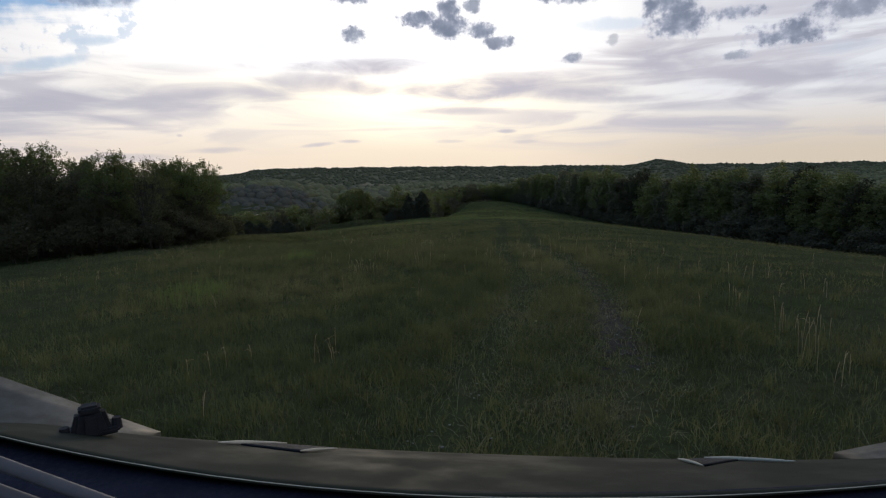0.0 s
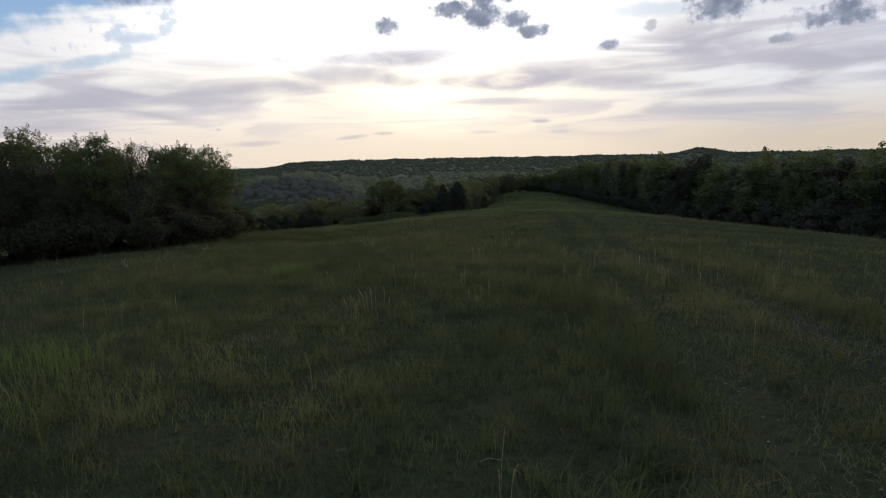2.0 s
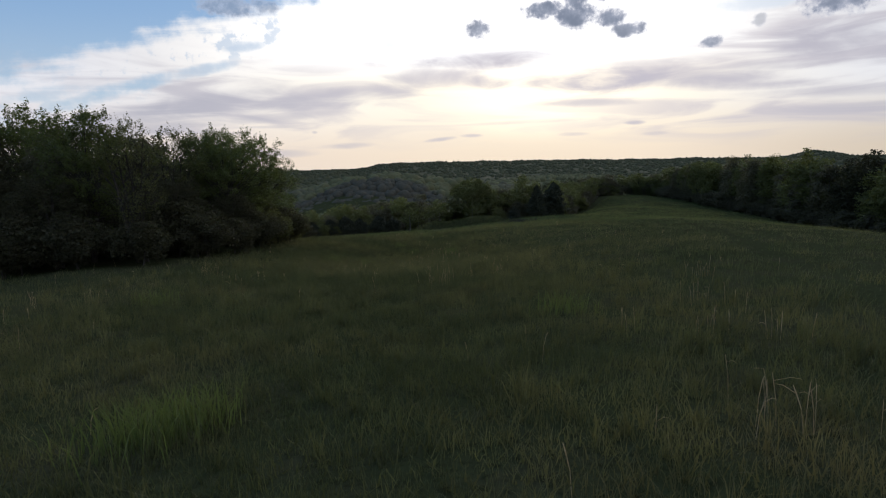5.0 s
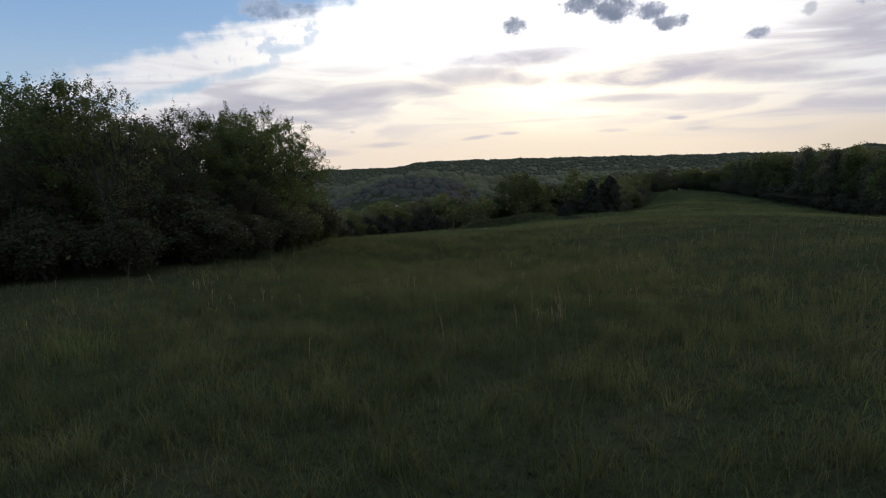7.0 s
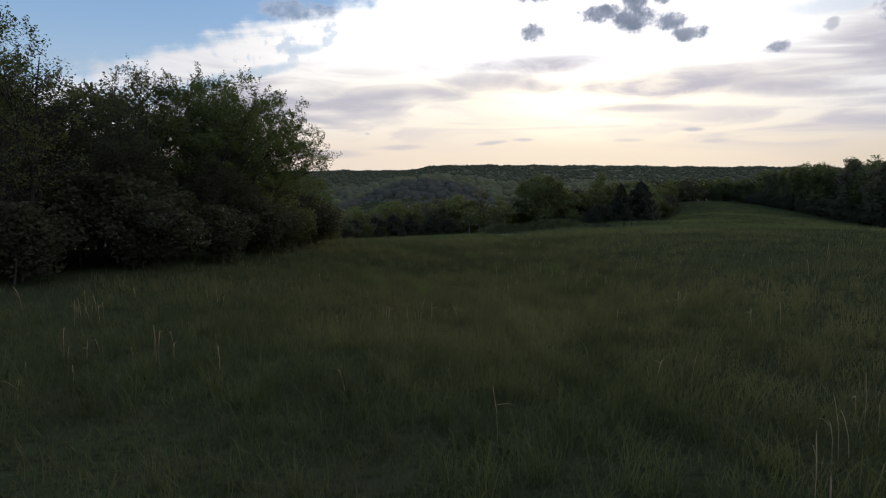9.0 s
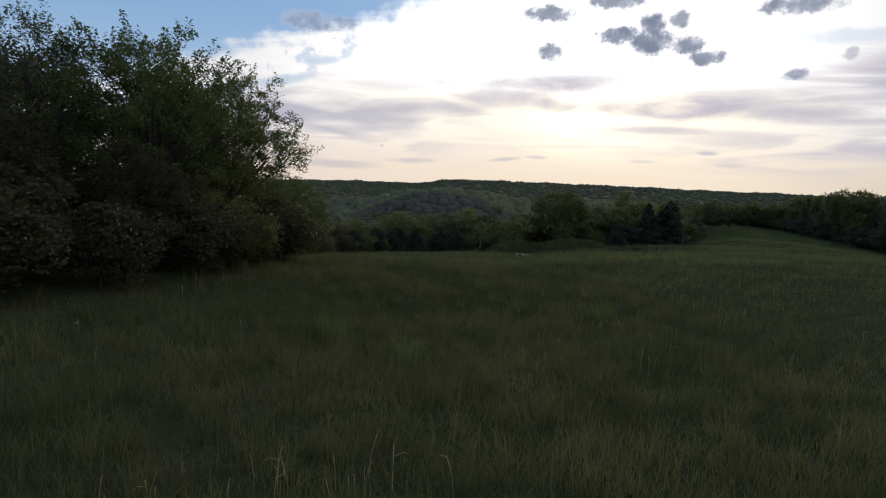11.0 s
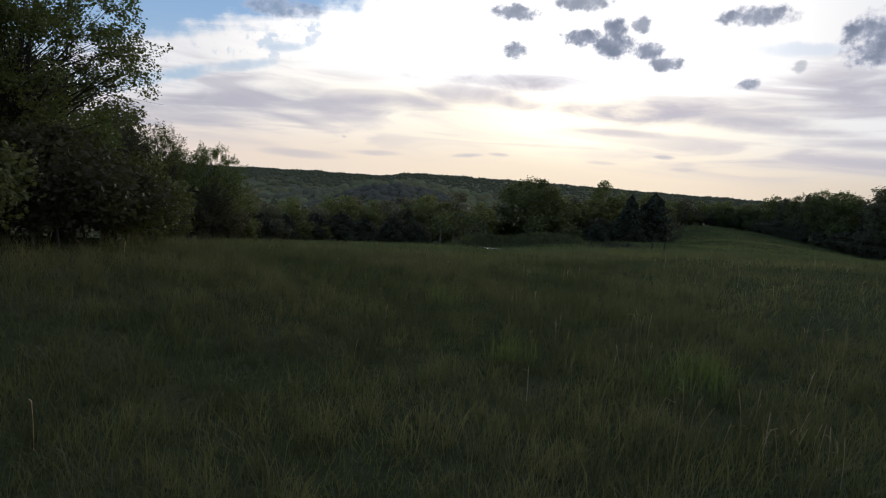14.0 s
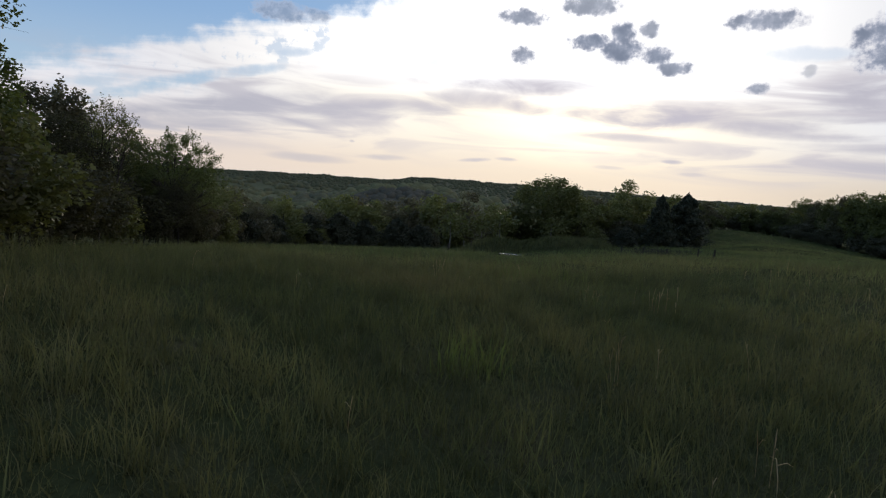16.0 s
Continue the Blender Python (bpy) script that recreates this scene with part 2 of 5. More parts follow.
def leaf_material(name, shades, through_share=0.25, scale=0.25, tint=(1.2, 1.25, 0.65), patch=False, gloss=0.22):
    """Leaves: three shades over islands and places, some light passing through."""
    m, t, b = surface(name, 0.5, 0, gloss)
    g = node(t, "ShaderNodeNewGeometry")
    info = node(t, "ShaderNodeObjectInfo")
    isl = g.outputs["Random Per Island"]
    wide = noise_node(t, g.outputs["Position"], scale, 3, 0.5)
    col = blend(t, ramp(t, wide, 0.35, 0.65), shades[0], shades[1])
    col = blend(t, ramp(t, isl, 0.55, 1.0), col, shades[2])
    col = blend(t, math_node(t, "MULTIPLY", info.outputs["Random"], 0.5), col, shades[1])
    if patch:
        # dry and fresh patches of some metres
        far = noise_node(t, g.outputs["Position"], 0.16, 4, 0.6, 0.6)
        clump = noise_node(t, g.outputs["Position"], 1.5, 3, 0.55, 0.5)
        col = blend(t, ramp(t, clump, 0.34, 0.66), blend(t, 1.0, col, (0.68, 0.71, 0.69), "MULTIPLY"), blend(t, 1.0, col, (1.2, 1.18, 1.12), "MULTIPLY"))
        tan = noise_node(t, g.outputs["Position"], 0.42, 4, 0.6, 0.8)
        col = blend(t, ramp(t, tan, 0.54, 0.72, 0.0, 0.6), col, (0.118, 0.098, 0.056))
        col = blend(t, ramp(t, far, 0.36, 0.66), blend(t, 1.0, col, (0.72, 0.84, 0.72), "MULTIPLY"), blend(t, 1.0, col, (1.26, 1.22, 1.08), "MULTIPLY"))
    t.links.new(col, b.inputs[0])
    tr = node(t, "ShaderNodeBsdfTranslucent")
    t.links.new(blend(t, 1.0, col, tint, "MULTIPLY"), tr.inputs[0])
    mix = node(t, "ShaderNodeMixShader", i0=through_share, i1=b.outputs[0], i2=tr.outputs[0])
    t.links.new(mix.outputs[0], t.nodes["Material Output"].inputs[0])
    return m


def bark_material():
    m, t, b = surface("bark", 0.9, 0, 0.15)
    p = node(t, "ShaderNodeMapping", i0=place(t), i3=(6.0, 6.0, 1.2)).outputs[0]
    n = noise_node(t, p, 2.2, 6, 0.65)
    t.links.new(blend(t, ramp(t, n, 0.3, 0.7), (0.022, 0.019, 0.016), (0.065, 0.057, 0.049)), b.inputs[0])
    bump(t, b, n, 0.7, 0.02)
    return m


def plain_material(name, a, c, scale, rough, metal=0.0, specular=0.3, strength=0.15):
    m, t, b = surface(name, rough, metal, specular)
    n = noise_node(t, place(t), scale, 5, 0.6)
    f = noise_node(t, place(t), scale * 9, 4, 0.6)
    col = blend(t, ramp(t, n, 0.3, 0.7), a, c)
    t.links.new(col, b.inputs[0])
    t.links.new(ramp(t, f, 0.3, 0.7, rough * 0.8, min(1.0, rough * 1.2)), b.inputs["Roughness"])
    bump(t, b, f, strength, 0.003)
    return m


GROUND = ground_material()
GRASS = leaf_material("grass_blades", ((0.086, 0.087, 0.042), (0.109, 0.108, 0.053), (0.140, 0.130, 0.072)), 0.55, 0.9, (1.08, 1.08, 0.95), True, 0.2)
MATTED = leaf_material("matted_grass", ((0.115, 0.112, 0.056), (0.145, 0.136, 0.072), (0.18, 0.162, 0.094)), 0.4, 0.9, (1.1, 1.1, 0.75))
# lighter copy of the grass colour, for the backlit look far off
LIT_FAR = leaf_material("fresh_grass", ((0.110, 0.124, 0.058), (0.132, 0.142, 0.067), (0.156, 0.158, 0.082)), 0.55, 0.5, (1.05, 1.1, 0.9), True, 0.2)
LUSH = leaf_material("lush_grass", ((0.100, 0.124, 0.040), (0.124, 0.146, 0.050), (0.150, 0.166, 0.062)), 0.45, 0.8, (1.1, 1.2, 0.75))
STRAW = leaf_material("dry_stalks", ((0.36, 0.245, 0.135), (0.44, 0.315, 0.18), (0.54, 0.41, 0.25)), 0.3, 0.8, (1.1, 1.05, 0.85))
LEAF = leaf_material("broad_leaves", ((0.072, 0.084, 0.032), (0.090, 0.108, 0.038), (0.118, 0.138, 0.050)), 0.45)
LEAF_DARK = leaf_material("dark_leaves", ((0.078, 0.068, 0.048), (0.094, 0.084, 0.056), (0.114, 0.108, 0.062)), 0.35)
LEAF_OLIVE = leaf_material("olive_leaves", ((0.082, 0.086, 0.034), (0.108, 0.112, 0.042), (0.132, 0.134, 0.054)), 0.4)
# leaf colour darkened to stand in for shade at the woods' foot
SHADE_LEAF = leaf_material("shade_toned_leaves", ((0.044, 0.041, 0.029), (0.056, 0.052, 0.034), (0.074, 0.074, 0.040)), 0.3, gloss=0.04)
# lighter copies of the olive and dark leaves: distance haze put into colour
HAZE_GREEN = leaf_material("haze_lifted_green_leaves", ((0.112, 0.118, 0.048), (0.136, 0.140, 0.056), (0.162, 0.164, 0.070)), 0.45)
HAZE_BROWN = leaf_material("haze_lifted_brown_leaves", ((0.104, 0.090, 0.064), (0.126, 0.112, 0.074), (0.148, 0.138, 0.082)), 0.4)
PALE_LEAF = leaf_material("pale_leaves", ((0.110, 0.098, 0.080), (0.130, 0.116, 0.092), (0.150, 0.138, 0.104)), 0.4)
NEEDLE = leaf_material("needles", ((0.030, 0.033, 0.021), (0.038, 0.042, 0.026), (0.048, 0.052, 0.030)), 0.1)


def canopy_material():
    """Far treetops: olive and grey-brown stands, shade from tree to tree, fine leafy relief."""
    m, t, b = surface("far_canopy", 0.9, 0, 0.05)
    g = node(t, "ShaderNodeNewGeometry")
    wide = noise_node(t, g.outputs["Position"], 0.011, 3, 0.5, 0.4)
    fine = noise_node(t, g.outputs["Position"], 0.9, 4, 0.65)
    tree = g.outputs["Random Per Island"]
    one = blend(t, tree, (0.118, 0.114, 0.060), (0.152, 0.146, 0.076))
    two = blend(t, tree, (0.080, 0.074, 0.058), (0.098, 0.090, 0.068))
    # one stand of trees that are barely in leaf, on the near spur
    axes = node(t, "ShaderNodeSeparateXYZ", i0=g.outputs["Position"]).outputs
    ex = math_node(t, "DIVIDE", math_node(t, "ADD", axes[0], 18.0), 58.0)
    ey = math_node(t, "DIVIDE", math_node(t, "SUBTRACT", axes[1], 420.0), 48.0)
    gone = math_node(t, "ADD", math_node(t, "MULTIPLY", ex, ex), math_node(t, "MULTIPLY", ey, ey))
    stand_mask = ramp(t, math_node(t, "ADD", gone, math_node(t, "MULTIPLY", math_node(t, "SUBTRACT", wide, 0.5), 2.0)), 1.15, 0.8)
    share = math_node(t, "MAXIMUM", stand_mask, ramp(t, wide, 0.56, 0.64, 0.0, 0.6))
    col = blend(t, share, one, two)
    # older, darker woods on the far ridge
    old = ramp(t, math_node(t, "ADD", axes[1], math_node(t, "MULTIPLY", wide, 500.0)), 1050.0, 1500.0, 0.0, 0.85)
    col = blend(t, old, col, blend(t, tree, (0.058, 0.060, 0.036), (0.082, 0.084, 0.048)))
    col = blend(t, ramp(t, fine, 0.35, 0.7), blend(t, 1.0, col, (0.80, 0.80, 0.80), "MULTIPLY"), col)
    t.links.new(col, b.inputs[0])
    bump(t, b, fine, 0.35, 0.4)
    return m


CANOPY = canopy_material()
BARK = bark_material()
POST_WOOD = plain_material("weathered_wood", (0.028, 0.024, 0.020), (0.060, 0.052, 0.044), 3.0, 0.95, 0, 0.1)
SOIL = plain_material("trodden_soil", (0.022, 0.019, 0.016), (0.05, 0.043, 0.037), 5.0, 0.95, 0, 0.02, 0.6)
STONE = plain_material("pale_pebble", (0.12, 0.115, 0.10), (0.22, 0.21, 0.19), 8.0, 0.9, 0, 0.1)

# ---------------------------------------------------------------- the land
rng = np.random.default_rng(7)
# ground heights at some places of the field: x, y, z
SPOTS = np.array([
    (0, -1.5, -1.61), (1.4, 5.7, -2.03), (2.6, 13.1, -2.58), (2.8, 16.6, -2.64), (1.8, 25.5, -3.47), (1.6, 31.5, -3.92),
    (2.1, 38.6, -4.85), (2.1, 48.1, -5.86), (0, -30, -1.6), (-34, 0, -6.0), (-30, 45, -6.2), (-13, 40, -4.8), (-8, 40, -4.5),
    (-5.5, 47, -4.9), (-4.5, 52, -5.15), (-5, 58, -5.75), (-7, 62, -6.35), (-8, 66, -6.85), (-9, 72, -7.5),
    (-9, 82, -8.5), (1, 92, -9.0), (7.5, 86, -8.2), (19, 98, -8.1), (31, 111, -9.6), (18, 82, -7.0), (24, 60, -5.0), (28, 84, -7.0),
    (37, 110, -7.75), (41, 98, -7.55), (48, 112, -8.0), (14, 40, -4.0), (54, 40, -8.8), (56, 60, -9.1), (58, 80, -9.8), (60, 100, -9.3),
    (61, 120, -8.6), (60, 142, -7.6), (55, 122, -8.0), (54, 142, -7.3), (0, 115, -14.0), (48, 0, -7.0),
], float)


def _tps(r2):
    return np.where(r2 > 0, r2 * np.log(np.maximum(r2, 1e-12)) * 0.5, 0.0)


def _weights():
    n = len(SPOTS)
    a = np.zeros((n + 3, n + 3))
    d = SPOTS[:, None, :2] - SPOTS[None, :, :2]
    a[:n, :n] = _tps((d ** 2).sum(-1)) + np.eye(n) * 4.0
    a[:n, n] = a[n, :n] = 1
    a[:n, n + 1:] = SPOTS[:, :2]
    a[n + 1:, :n] = SPOTS[:, :2].T
    return np.linalg.solve(a, np.concatenate([SPOTS[:, 2], np.zeros(3)]))


TPS_W = _weights()


def smooth(v, lo, hi):
    s = np.clip((v - lo) / (hi - lo), 0, 1)
    return s * s * (3 - 2 * s)


RIDGE = 2200.0      # metres to the far ridge


def height(x, y):
    """Ground height of the whole land, for arrays or numbers."""
    x, y = np.broadcast_arrays(np.asarray(x, float), np.asarray(y, float))
    shape = x.shape
    x, y = x.ravel(), y.ravel()
    near = TPS_W[-3] + TPS_W[-2] * x + TPS_W[-1] * y
    for (sx, sy, _), w in zip(SPOTS, TPS_W):
        near = near + w * _tps((x - sx) ** 2 + (y - sy) ** 2)
    near = near + 0.05 * np.sin(x * 0.9 + 1.3 * np.sin(y * 0.35)) * np.sin(y * 0.8 + x * 0.2)
    d, az = np.hypot(x, y), np.degrees(np.arctan2(-x, y))
    top = RIDGE * (np.interp(az, [-70, -52, -45, -40, -37, -34, -30, -23, -15, -5, 0, 2.3, 3.4, 4.5, 10, 15, 20, 40], [0.004, 0.009, 0.0095, 0.0108, 0.0195, 0.0105, 0.0124, 0.0126, 0.0148, 0.0152, 0.0146, 0.0122, 0.0080, 0.0050, 0.0048, 0.0024, -0.0004, -0.006]) - 0.0044)
    top = top + 1.0 * np.sin(az * 1.3) + 0.8 * np.sin(az * 3.1 + 1)
    floor = -34.0
    far = floor + (top - floor) * np.where(d < RIDGE, np.exp(-((d - RIDGE) / 640) ** 2), np.exp(-((d - RIDGE) / 1600) ** 2))
    far = far + 21 * np.exp(-((d - 480) / 110) ** 2 - ((az - 3) / 8) ** 2)
    far = far + 13 * np.exp(-((d - 760) / 150) ** 2 - ((az + 14) / 12) ** 2)
    w = smooth(np.hypot((x - 14) / 1.0, (y - 62) / 1.05), 92, 190)
    away_side = smooth(-y, 20, 80)
    near = near * (1 - away_side) + (-4.0) * away_side
    far = np.where(y < 0, -6 + (far + 6) * smooth(az * 0 + y, -40, 0), far)
    return (near * (1 - w) + far * w).reshape(shape)


FIELD = [(-40, -80), (-34, 20), (-24, 34), (-16, 38), (-10, 38.8), (-7.4, 40), (-5.2, 44), (-4.4, 48), (-4.0, 52), (-4.2, 57), (-6.5, 62), (-8, 66), (-8.5, 72), (-8.6, 78), (-8, 84),
         (-4.5, 89), (1, 92.5), (10, 95), (20, 97), (31, 109), (40, 124), (50, 144), (57, 147), (60.5, 137), (61, 120), (60, 100), (58, 80), (56, 60), (54, 40), (53, 0), (60, -80)]


def inside(x, y, poly=FIELD):
    x, y = np.asarray(x, float), np.asarray(y, float)
    hit = np.zeros(x.shape, bool)
    for (x0, y0), (x1, y1) in zip(poly, poly[1:] + poly[:1]):
        cross = (y0 > y) != (y1 > y)
        hit ^= cross & (x < (x1 - x0) * (y - y0) / ((y1 - y0) or 1e-9) + x0)
    return hit


def mesh_from(name, verts, faces_flat, sizes, material, smooth_faces=False):
    """A mesh from arrays: corner indices one after another and the corners of each face."""
    me = bpy.data.meshes.new(name)
    me.vertices.add(len(verts))
    me.vertices.foreach_set("co", np.asarray(verts, np.float32).ravel())
    me.loops.add(len(faces_flat))
    me.loops.foreach_set("vertex_index", np.asarray(faces_flat, np.int32))
    sizes = np.asarray(sizes, np.int32)
    me.polygons.add(len(sizes))
    me.polygons.foreach_set("loop_start", np.concatenate([[0], np.cumsum(sizes)[:-1]]).astype(np.int32))
    me.polygons.foreach_set("loop_total", sizes)
    if smooth_faces:
        me.polygons.foreach_set("use_smooth", np.ones(len(sizes), bool))
    me.materials.append(material)
    me.update(calc_edges=True)
    return me


def build_ground():
    radii = np.concatenate([np.arange(0.0, 70, 0.8), np.geomspace(70, 4200, 120)])
    turn = np.linspace(0, 2 * np.pi, 361)[:-1]
    r, a = np.meshgrid(radii[1:], turn, indexing="ij")
    x, y = 4 + r * np.sin(a), 34 + r * np.cos(a)
    z = height(x, y)
    v = np.concatenate([[[4, 34, float(height(4, 34))]], np.stack([x, y, z], -1).reshape(-1, 3)])
    n, m = len(radii) - 1, len(turn)
    j = np.arange(m)
    k = (j + 1) % m
    tri = np.stack([np.zeros(m, int), 1 + k, 1 + j], 1)
    i = np.arange(n - 1)[:, None]
    quad = np.stack([1 + i * m + j, 1 + i * m + k, 1 + (i + 1) * m + k, 1 + (i + 1) * m + j], -1).reshape(-1, 4)
    me = mesh_from("ground", v, np.concatenate([tri.ravel(), quad.ravel()]), [3] * m + [4] * len(quad), GROUND, True)
    return tagged(new("ground", me), "rolling green meadow ground falling away to wooded valleys", "ground", kind="structure")


build_ground()

# ---------------------------------------------------------------- parts and things


def part(name, data, parent, label=""):
    ob = new(name, data)
    ob.parent = parent
    return tagged(ob, label)


def bm_mesh(name, bm, material, smooth_faces=False):
    me = bpy.data.meshes.new(name)
    bmesh.ops.recalc_face_normals(bm, faces=bm.faces)
    bm.to_mesh(me)
    bm.free()
    if smooth_faces:
        me.polygons.foreach_set("use_smooth", [True] * len(me.polygons))
    me.materials.append(material)
    return me


def tubes(runs, sides=6):
    """Tapered tubes along polylines: list of (points, radii)."""
    vs, fs, base = [], [], 0
    for pts, rad in runs:
        pts = np.asarray(pts, float)
        for i, p in enumerate(pts):
            way = Vector(pts[min(i + 1, len(pts) - 1)] - pts[max(i - 1, 0)]).normalized()
            side = way.orthogonal().normalized()
            other = way.cross(side)
            for s in range(sides):
                c, q = math.cos(2 * math.pi * s / sides), math.sin(2 * math.pi * s / sides)
                vs.append(p + rad[i] * (c * np.array(side) + q * np.array(other)))
        for i in range(len(pts) - 1):
            for s in range(sides):
                t2 = (s + 1) % sides
                fs.append((base + i * sides + s, base + i * sides + t2, base + (i + 1) * sides + t2, base + (i + 1) * sides + s))
        base += len(pts) * sides
    return np.array(vs), np.array(fs)


def leaf_quads(centres, size, gen, flat=0.5):
    """One small folded leaf spray (a quad) at each centre, turned at random."""
    n = len(centres)
    a = gen.normal(size=(n, 3))
    a[:, 2] *= flat
    a /= np.linalg.norm(a, axis=1, keepdims=True)
    b = np.cross(a, gen.normal(size=(n, 3)))
    b /= np.linalg.norm(b, axis=1, keepdims=True)
    s = size * gen.uniform(0.6, 1.35, (n, 1))
    long, wide = a * s, b * s * gen.uniform(0.45, 0.75, (n, 1))
    v = np.stack([centres - long, centres - 0.1 * long + wide, centres + long, centres - 0.1 * long - wide], 1).reshape(-1, 3)
    return v


def tree_meshes(seed, tall, wide, bare, clumps, leaves, size, leaf_mat, lean=(0.0, 0.0), stems=1, lobes=5, spread=0.55, limbs=10, boxy=2.0, sprigs=0, tight=1.75):
    """Trunk with limbs, and a crown of many sprays in clumps: two meshes that stand on the origin."""
    gen = np.random.default_rng(seed)
    mid, half = tall * (1 + bare) / 2, tall * (1 - bare) / 2
    lobe_dir = gen.normal(size=(lobes, 3))
    lobe_dir /= np.linalg.norm(lobe_dir, axis=1, keepdims=True)
    centres = []
    while len(centres) < clumps:
        d = gen.normal(size=3)
        d /= np.linalg.norm(d)
        d /= (np.abs(d) ** boxy).sum() ** (1 / boxy)
        bulge = (0.72 if boxy < 2.1 else 0.80) + (0.42 if boxy < 2.1 else 0.18) * max(0.0, float((lobe_dir @ d).max()) / np.linalg.norm(d)) ** 3
        r = bulge * gen.uniform(0.12, 1.0) ** 0.42
        p = d * r * np.array([wide / 2, wide / 2, half]) * gen.uniform(0.88, 1.05, 3)
        taper = 1.0 - (0.25 if boxy < 2.1 else 0.10) * max(0.0, p[2] / half)
        centres.append((p[0] * taper + lean[0] * (mid + p[2]) / tall, p[1] * taper + lean[1] * (mid + p[2]) / tall, mid + p[2]))
    centres = np.array(centres)
    # no clump stands alone
    near = np.sort(np.linalg.norm(centres[:, None] - centres[None], axis=2), axis=1)[:, 3]
    lonely = near > np.percentile(near, 85)
    core_at = np.array([lean[0] * 0.5, lean[1] * 0.5, mid])
    centres[lonely] = core_at + (centres[lonely] - core_at) * 0.86
    runs = []
    for s in range(stems):
        off = gen.normal(size=2) * (0.25 if stems > 1 else 0.0)
        tilt = gen.normal(size=2) * (0.05 if stems == 1 else 0.085)
        top = tall * gen.uniform(0.70, 0.80)
        h = np.linspace(-0.25, top, 8)
        px = off[0] + tilt[0] * h + lean[0] * np.clip(h, 0, None) / tall + 0.05 * np.sin(h * 1.3 + seed)
        py = off[1] + tilt[1] * h + lean[1] * np.clip(h, 0, None) / tall + 0.05 * np.cos(h * 1.1 + seed)
        base_r = (0.028 if stems == 1 else 0.013) * tall
        runs.append((np.stack([px, py, h], 1), base_r * np.linspace(1.15, 0.12, 8)))
    for c in centres[:: max(1, clumps // limbs)]:
        pts, rad = runs[gen.integers(0, stems)]
        span = math.hypot(c[0] - pts[3][0], c[1] - pts[3][1])
        h0 = float(np.clip(c[2] - span * gen.uniform(0.7, 1.4), tall * max(gen.uniform(0.12, 0.42), bare * 0.8), tall * 0.85))
        start = np.array([np.interp(h0, pts[:, 2], pts[:, k]) for k in range(3)])
        bend = start * 0.45 + c * 0.55 + np.array([0, 0, 0.04 * span]) + gen.normal(size=3) * 0.12
        r0 = 0.42 * float(np.interp(h0, pts[:, 2], rad))
        runs.append((np.array([start, (start + bend) / 2 + gen.normal(size=3) * 0.03, bend, (bend + c) / 2 + gen.normal(size=3) * 0.06, c]),
                     r0 * np.array([1.0, 0.8, 0.6, 0.38, 0.12])))
        for _ in range(2 if limbs > 20 else 0):
            tip = c + np.clip(gen.normal(size=3), -1.2, 1.2) * spread * 0.9
            runs.append((np.array([bend, (bend + tip) / 2 + gen.normal(size=3) * 0.05, tip]), r0 * np.array([0.45, 0.28, 0.08])))
    v, f = tubes(runs[:stems], 7)
    v2, f2 = tubes(runs[stems:], 4 if limbs > 20 else 3)
    v, f = np.concatenate([v, v2]), np.concatenate([f, f2 + len(v)])
    trunk = mesh_from("trunk", v, f.ravel(), [4] * len(f), BARK, True)
    count = gen.multinomial(leaves, gen.dirichlet(np.full(clumps, 3.0)))
    pick = np.repeat(np.arange(clumps), count)
    ball = gen.normal(size=(leaves, 3))
    ball *= gen.uniform(0.05, 1.0, (leaves, 1)) ** 0.45 / np.linalg.norm(ball, axis=1, keepdims=True)
    where = centres[pick] + ball * spread * tight * np.array([1.0, 1.0, 0.75]) * gen.uniform(0.6, 1.25, clumps)[pick][:, None]
    # upright sprigs that break the outline
    outer = centres[(centres[:, 2] > mid - 0.2 * half)]
    if sprigs and len(outer):
        per = 26
        foot = outer[gen.integers(0, len(outer), sprigs)] + gen.normal(size=(sprigs, 3)) * spread * 0.35
        way = (foot - core_at) / np.linalg.norm(foot - core_at, axis=1, keepdims=True) * 0.6 + np.array([0, 0, 0.75]) + gen.normal(size=(sprigs, 3)) * 0.25
        way *= gen.uniform(0.4, 1.0, (sprigs, 1)) * tall * 0.06
        along_it = gen.uniform(0.1, 1.0, (sprigs, per, 1))
        where = np.concatenate([where, (foot[:, None] + way[:, None] * along_it + gen.normal(size=(sprigs, per, 3)) * size * (1.9 - 1.3 * along_it)).reshape(-1, 3)])
    lv = leaf_quads(where, size, gen)
    crown = mesh_from("crown", lv, np.arange(len(lv)), [4] * len(where), leaf_mat)
    return trunk, crown


